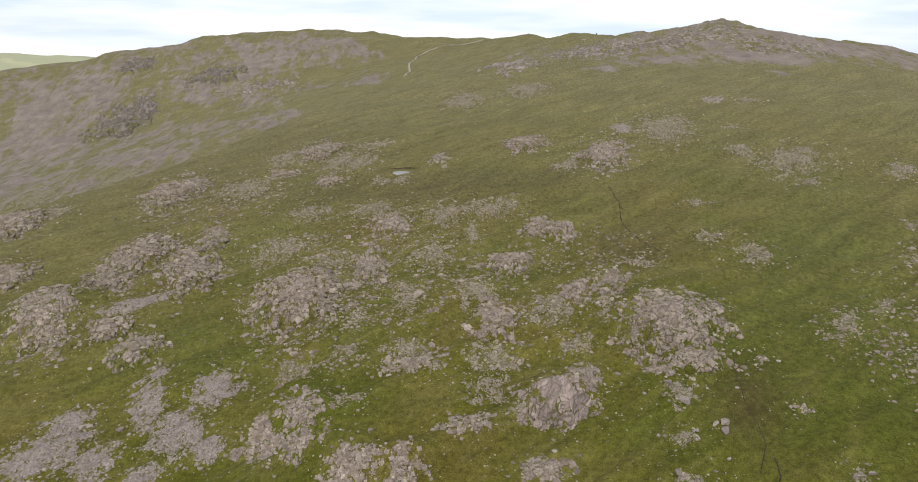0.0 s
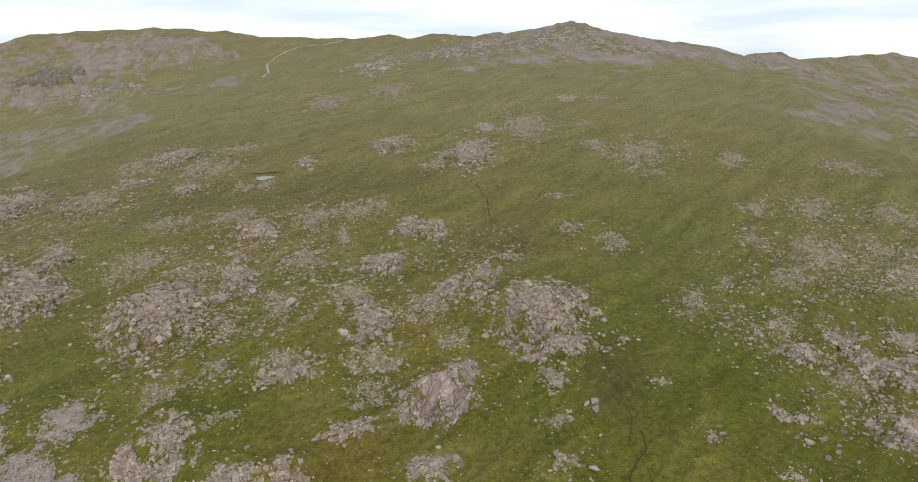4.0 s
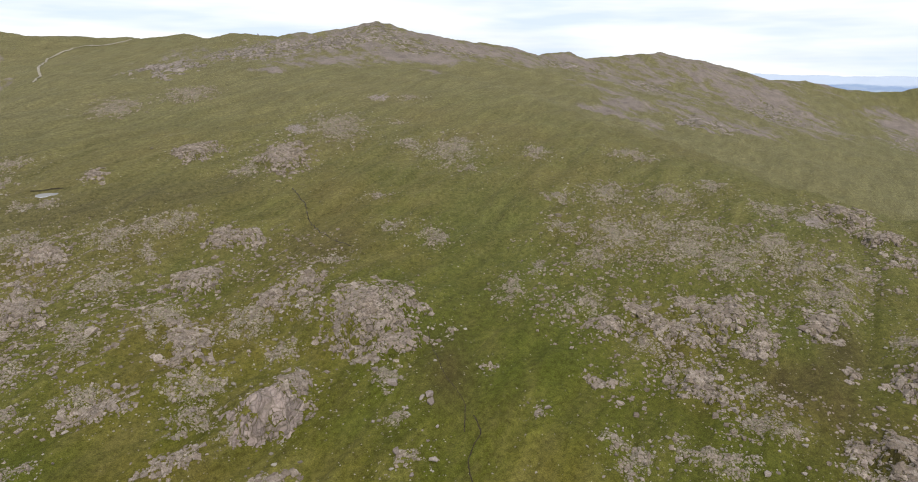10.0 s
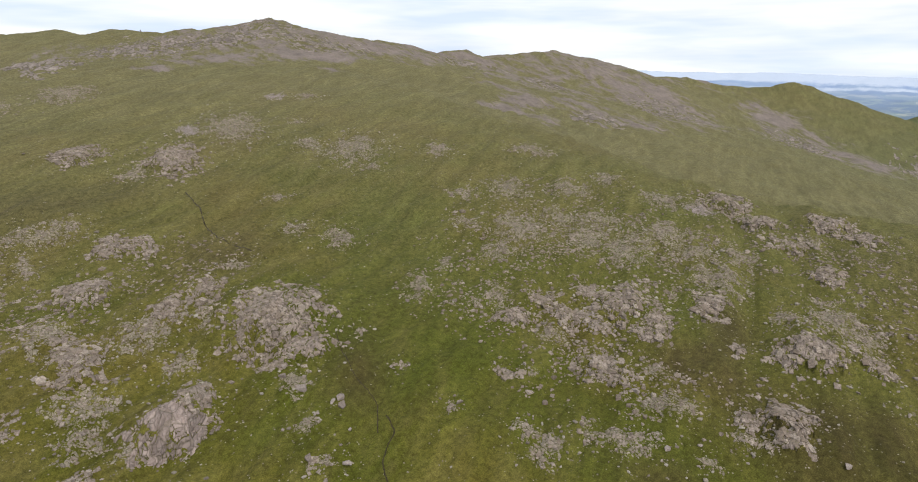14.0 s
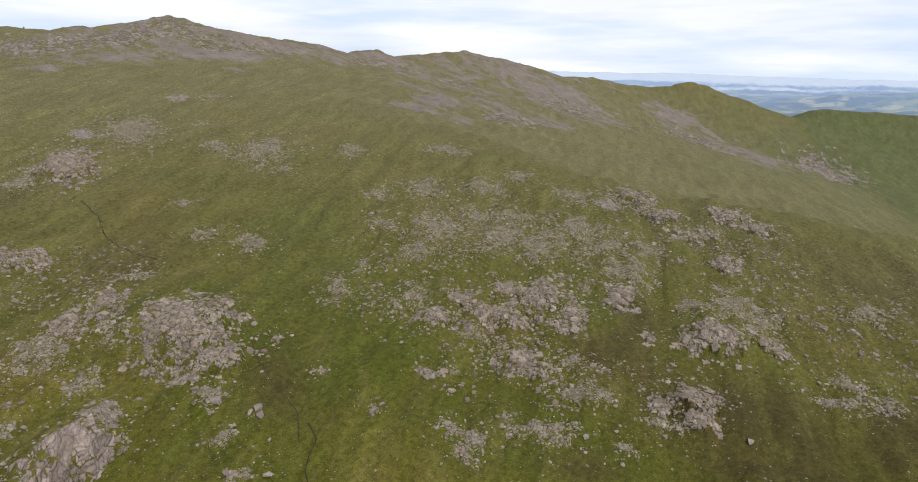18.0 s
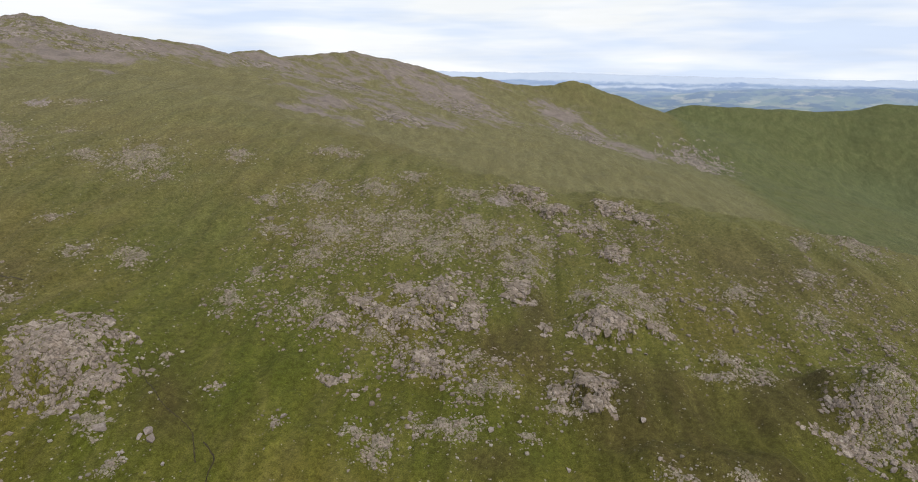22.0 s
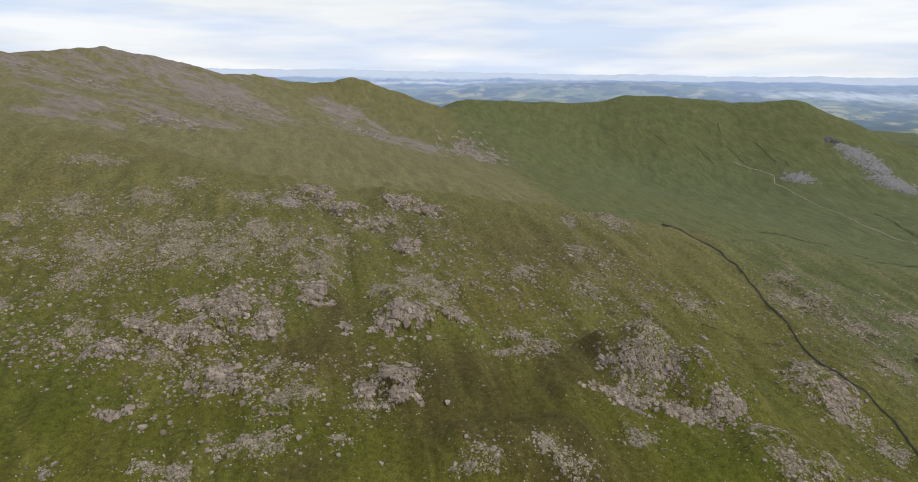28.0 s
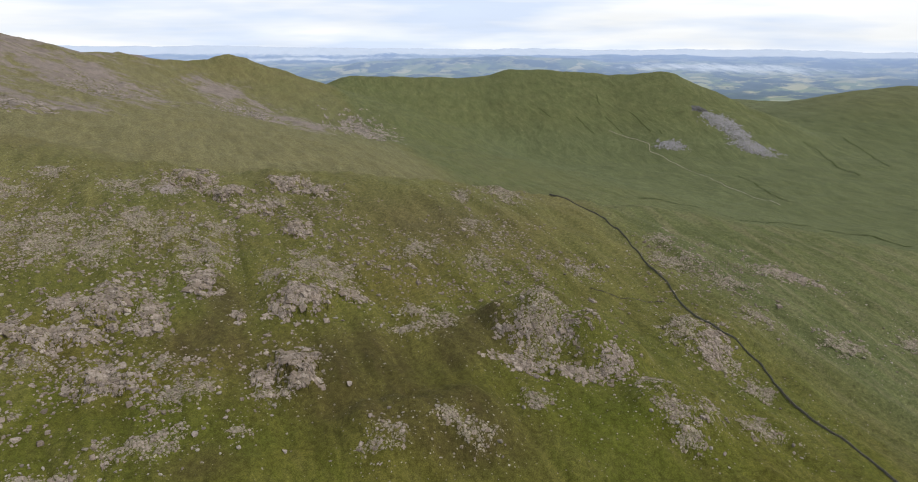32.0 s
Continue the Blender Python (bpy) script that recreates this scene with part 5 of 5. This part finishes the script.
def scatter(name, x, y, size, label, mat, origin=(0, 0, 0)):
    """Many loose stones in one mesh, each a rough angular lump sunk a little into the turf."""
    n = len(x)
    v = ico_v[None] * (1 + rng.uniform(-0.28, 0.28, (n, len(ico_v), 1)))
    v = v * (size[:, None] * rng.uniform((0.75, 0.6, 0.45), (1.35, 1.0, 0.8), (n, 3)))[:, None, :]
    a = rng.uniform(0, 6.28, n)
    ca, sa = np.cos(a)[:, None], np.sin(a)[:, None]
    vx, vy = v[..., 0] * ca - v[..., 1] * sa, v[..., 0] * sa + v[..., 1] * ca
    z = land(x, y) + relief(x, y)
    co = np.stack([vx + x[:, None], vy + y[:, None], v[..., 2] + (z + 0.18 * size)[:, None]], -1).reshape(-1, 3)
    f = (ico_f[None] + (np.arange(n) * len(ico_v))[:, None, None]).reshape(-1, 3)
    me = sheet(name, co, f, False)
    me.materials.append(mat)
    return tagged(new(name, me), label, "stones", kind="stuff")


sx, sy, ss = [], [], []
rocks = [o for o in scene.objects if o.name.startswith(("rock_outcrop", "scree_patch")) and o.location.xy.length < 480]
for ob in rocks:
    cx, cy = ob.location.x, ob.location.y
    dx, dy = reach[ob.name]
    n = int(5 + 0.36 * dx * dy)
    sx.append(cx + rng.normal(0, 0.42 * dx + 1.2, n))
    sy.append(cy + rng.normal(0, 0.42 * dy + 1.2, n))
    ss.append(0.13 + 0.17 * rng.gamma(1.6, 0.7, n))
# fields of frost-split blocks in thin turf: thick in clumps, with grass lanes between
FIELDS = [(-35, 265, 32, 40, -8), (-5, 232, 23, 28, -1), (-48, 188, 22, 18, -14), (49, 240, 20, 24, 12), (196, 193, 36, 45, 45), (219, 151, 30, 34, 55), (133, 123, 21, 18, 47), (242, 14, 35, 34, 87), (235, 73, 28, 29, 73), (207, -10, 17, 12, 93), (-114, 323, 35, 37, -19), (298, -68, 30, 40, 103), (132, 160, 30, 20, 39), (259, 113, 34, 23, 66), (278, 19, 32, 26, 86), (147, 101, 32, 17, 55), (-35, 218, 34, 24, -9), (170, 181, 37, 27, 43)]
for cx, cy, a, b_, br in FIELDS:
    n = int(5.2 * a * b_)
    s_, k_ = math.sin(radians(br)), math.cos(radians(br))
    p, q = rng.uniform(-1.3 * a, 1.3 * a, n), rng.uniform(-1.3 * b_, 1.3 * b_, n)
    x, y = cx + p * k_ + q * s_, cy - p * s_ + q * k_
    thick = 0.50 - 0.55 * np.hypot(p / a, q / b_) + 0.75 * rough(x / 13, y / 13 + 70, 3) + 0.7 * rough(x / 3.2 + 9, y / 3.2, 2)
    ok = thick > rng.uniform(-0.1, 0.9, n)
    x, y, n = x[ok], y[ok], int(ok.sum())
    half = 0.12 + 0.13 * rng.gamma(1.6, 0.7, n)
    turn = radians(35) + rng.normal(0, 0.45, n)
    lean = rng.normal(0, 0.16, (n, 2))
    ax_, ay_ = np.stack([np.cos(turn), np.sin(turn), lean[:, 0]], -1), np.stack([-np.sin(turn), np.cos(turn), lean[:, 1]], -1)
    az_ = np.cross(ax_, ay_)
    basis = np.stack([ax_ * (half * rng.uniform(0.9, 1.7, n))[:, None], ay_ * half[:, None], az_ * (0.62 * half)[:, None]], -1)
    z = land(x, y) + relief(x, y)
    z0 = float(land(cx, cy))
    me = heap("block_field", basis, np.stack([x - cx, y - cy, z - z0 + 0.05 * half], -1), rng.randint(0, 12, n))
    ob = tagged(new("block_field", me), "frost-split blocks strewn through thin moor turf", "stones", kind="stuff")
    ob.location = (cx, cy, z0)
# stones strewn over the open fell in drifts
n = 5000
bx, r_ = np.radians(rng.uniform(-40, 122, n)), np.exp(rng.uniform(math.log(110), math.log(480), n))
x, y = r_ * np.sin(bx), r_ * np.cos(bx)
drift_ = rough(x / 38 + 3, y / 38, 3)
u_, v_ = UX * x + UY * y, UY * x - UX * y
ok = (drift_ > rng.uniform(-0.15, 0.55, n)) & (v_ > -330)
sx.append(x[ok]), sy.append(y[ok]), ss.append(0.07 + 0.09 * rng.gamma(1.6, 0.6, ok.sum()))
sx, sy, ss = np.concatenate(sx), np.concatenate(sy), np.concatenate(ss)
scatter("loose_stones", sx, sy, np.clip(ss, 0.08, 0.8), "pale loose stones strewn over the moor grass", m_stone)

# single boulders, six shapes
shapes = [hull("boulder", 500 + k, 12, (1.15, 0.85, 0.75)) for k in range(6)]
for me in shapes:
    me.materials.append(m_boulder)


def boulder(x, y, r):
    k = int(abs(x * 13 + y * 7)) % 6
    ob = tagged(new("boulder", shapes[k]), "pale angular boulder lying on the grass", "boulder", "boulders on the fell")
    g = r * (0.9 + 0.25 * ((k * 37) % 5) / 5)
    ob.matrix_world = pose(x, y, float(land(x, y) + relief(x, y)) + 0.12 * r, 0, 0, (x * 53 + y * 29) % 360) @ Matrix.Diagonal((g, g * 0.85, g, 1))
    return ob


for x, y, r in ((65.6, 141.8, 1.5), (64.5, 138.7, 1.5), (63.1, 141.2, 0.9), (62.6, 130.7, 0.8), (58.8, 151.7, 1.6), (57.1, 160.1, 1.4), (50.1, 127.8, 1.2), (57.6, 122.9, 1.1),
                (124.5, 83.0, 1.1), (-43.8, 158.3, 0.5), (-8.2, 187.3, 1.1), (61.6, 155.5, 0.9), (154.1, 53.8, 1.2), (190.8, -2.5, 0.7), (129.9, 63.1, 1.0), (-92.8, 158.6, 1.2), (-104.5, 162.0, 1.2)):
    boulder(x, y, r)
near_rocks = [o for o in rocks if o.name.startswith("rock_outcrop") and o.location.xy.length < 330]
for k in range(230):
    o = near_rocks[(k * 37) % len(near_rocks)]
    a = rng.uniform(0, 6.28)
    d = rng.uniform(0.75, 1.25)
    boulder(o.location.x + d * reach[o.name][0] * math.cos(a), o.location.y + d * reach[o.name][1] * math.sin(a), 0.3 + 0.34 * rng.gamma(1.5, 0.45))

# the cairn on the shoulder of the summit
cairn = tagged(new("cairn"), "small heap of stones marking a top", "cairn")
cz = float(land(185, 922))
cairn.location = (185, 922, cz)
for k in range(14):
    o = new("stone", shapes[k % 6])
    o.parent = cairn
    o.matrix_local = pose(rng.normal(0, 0.9 - 0.05 * k), rng.normal(0, 0.9 - 0.05 * k), 0.2 + 0.17 * k, 0, 0, 50 * k) @ Matrix.Scale(0.75 - 0.03 * k, 4)
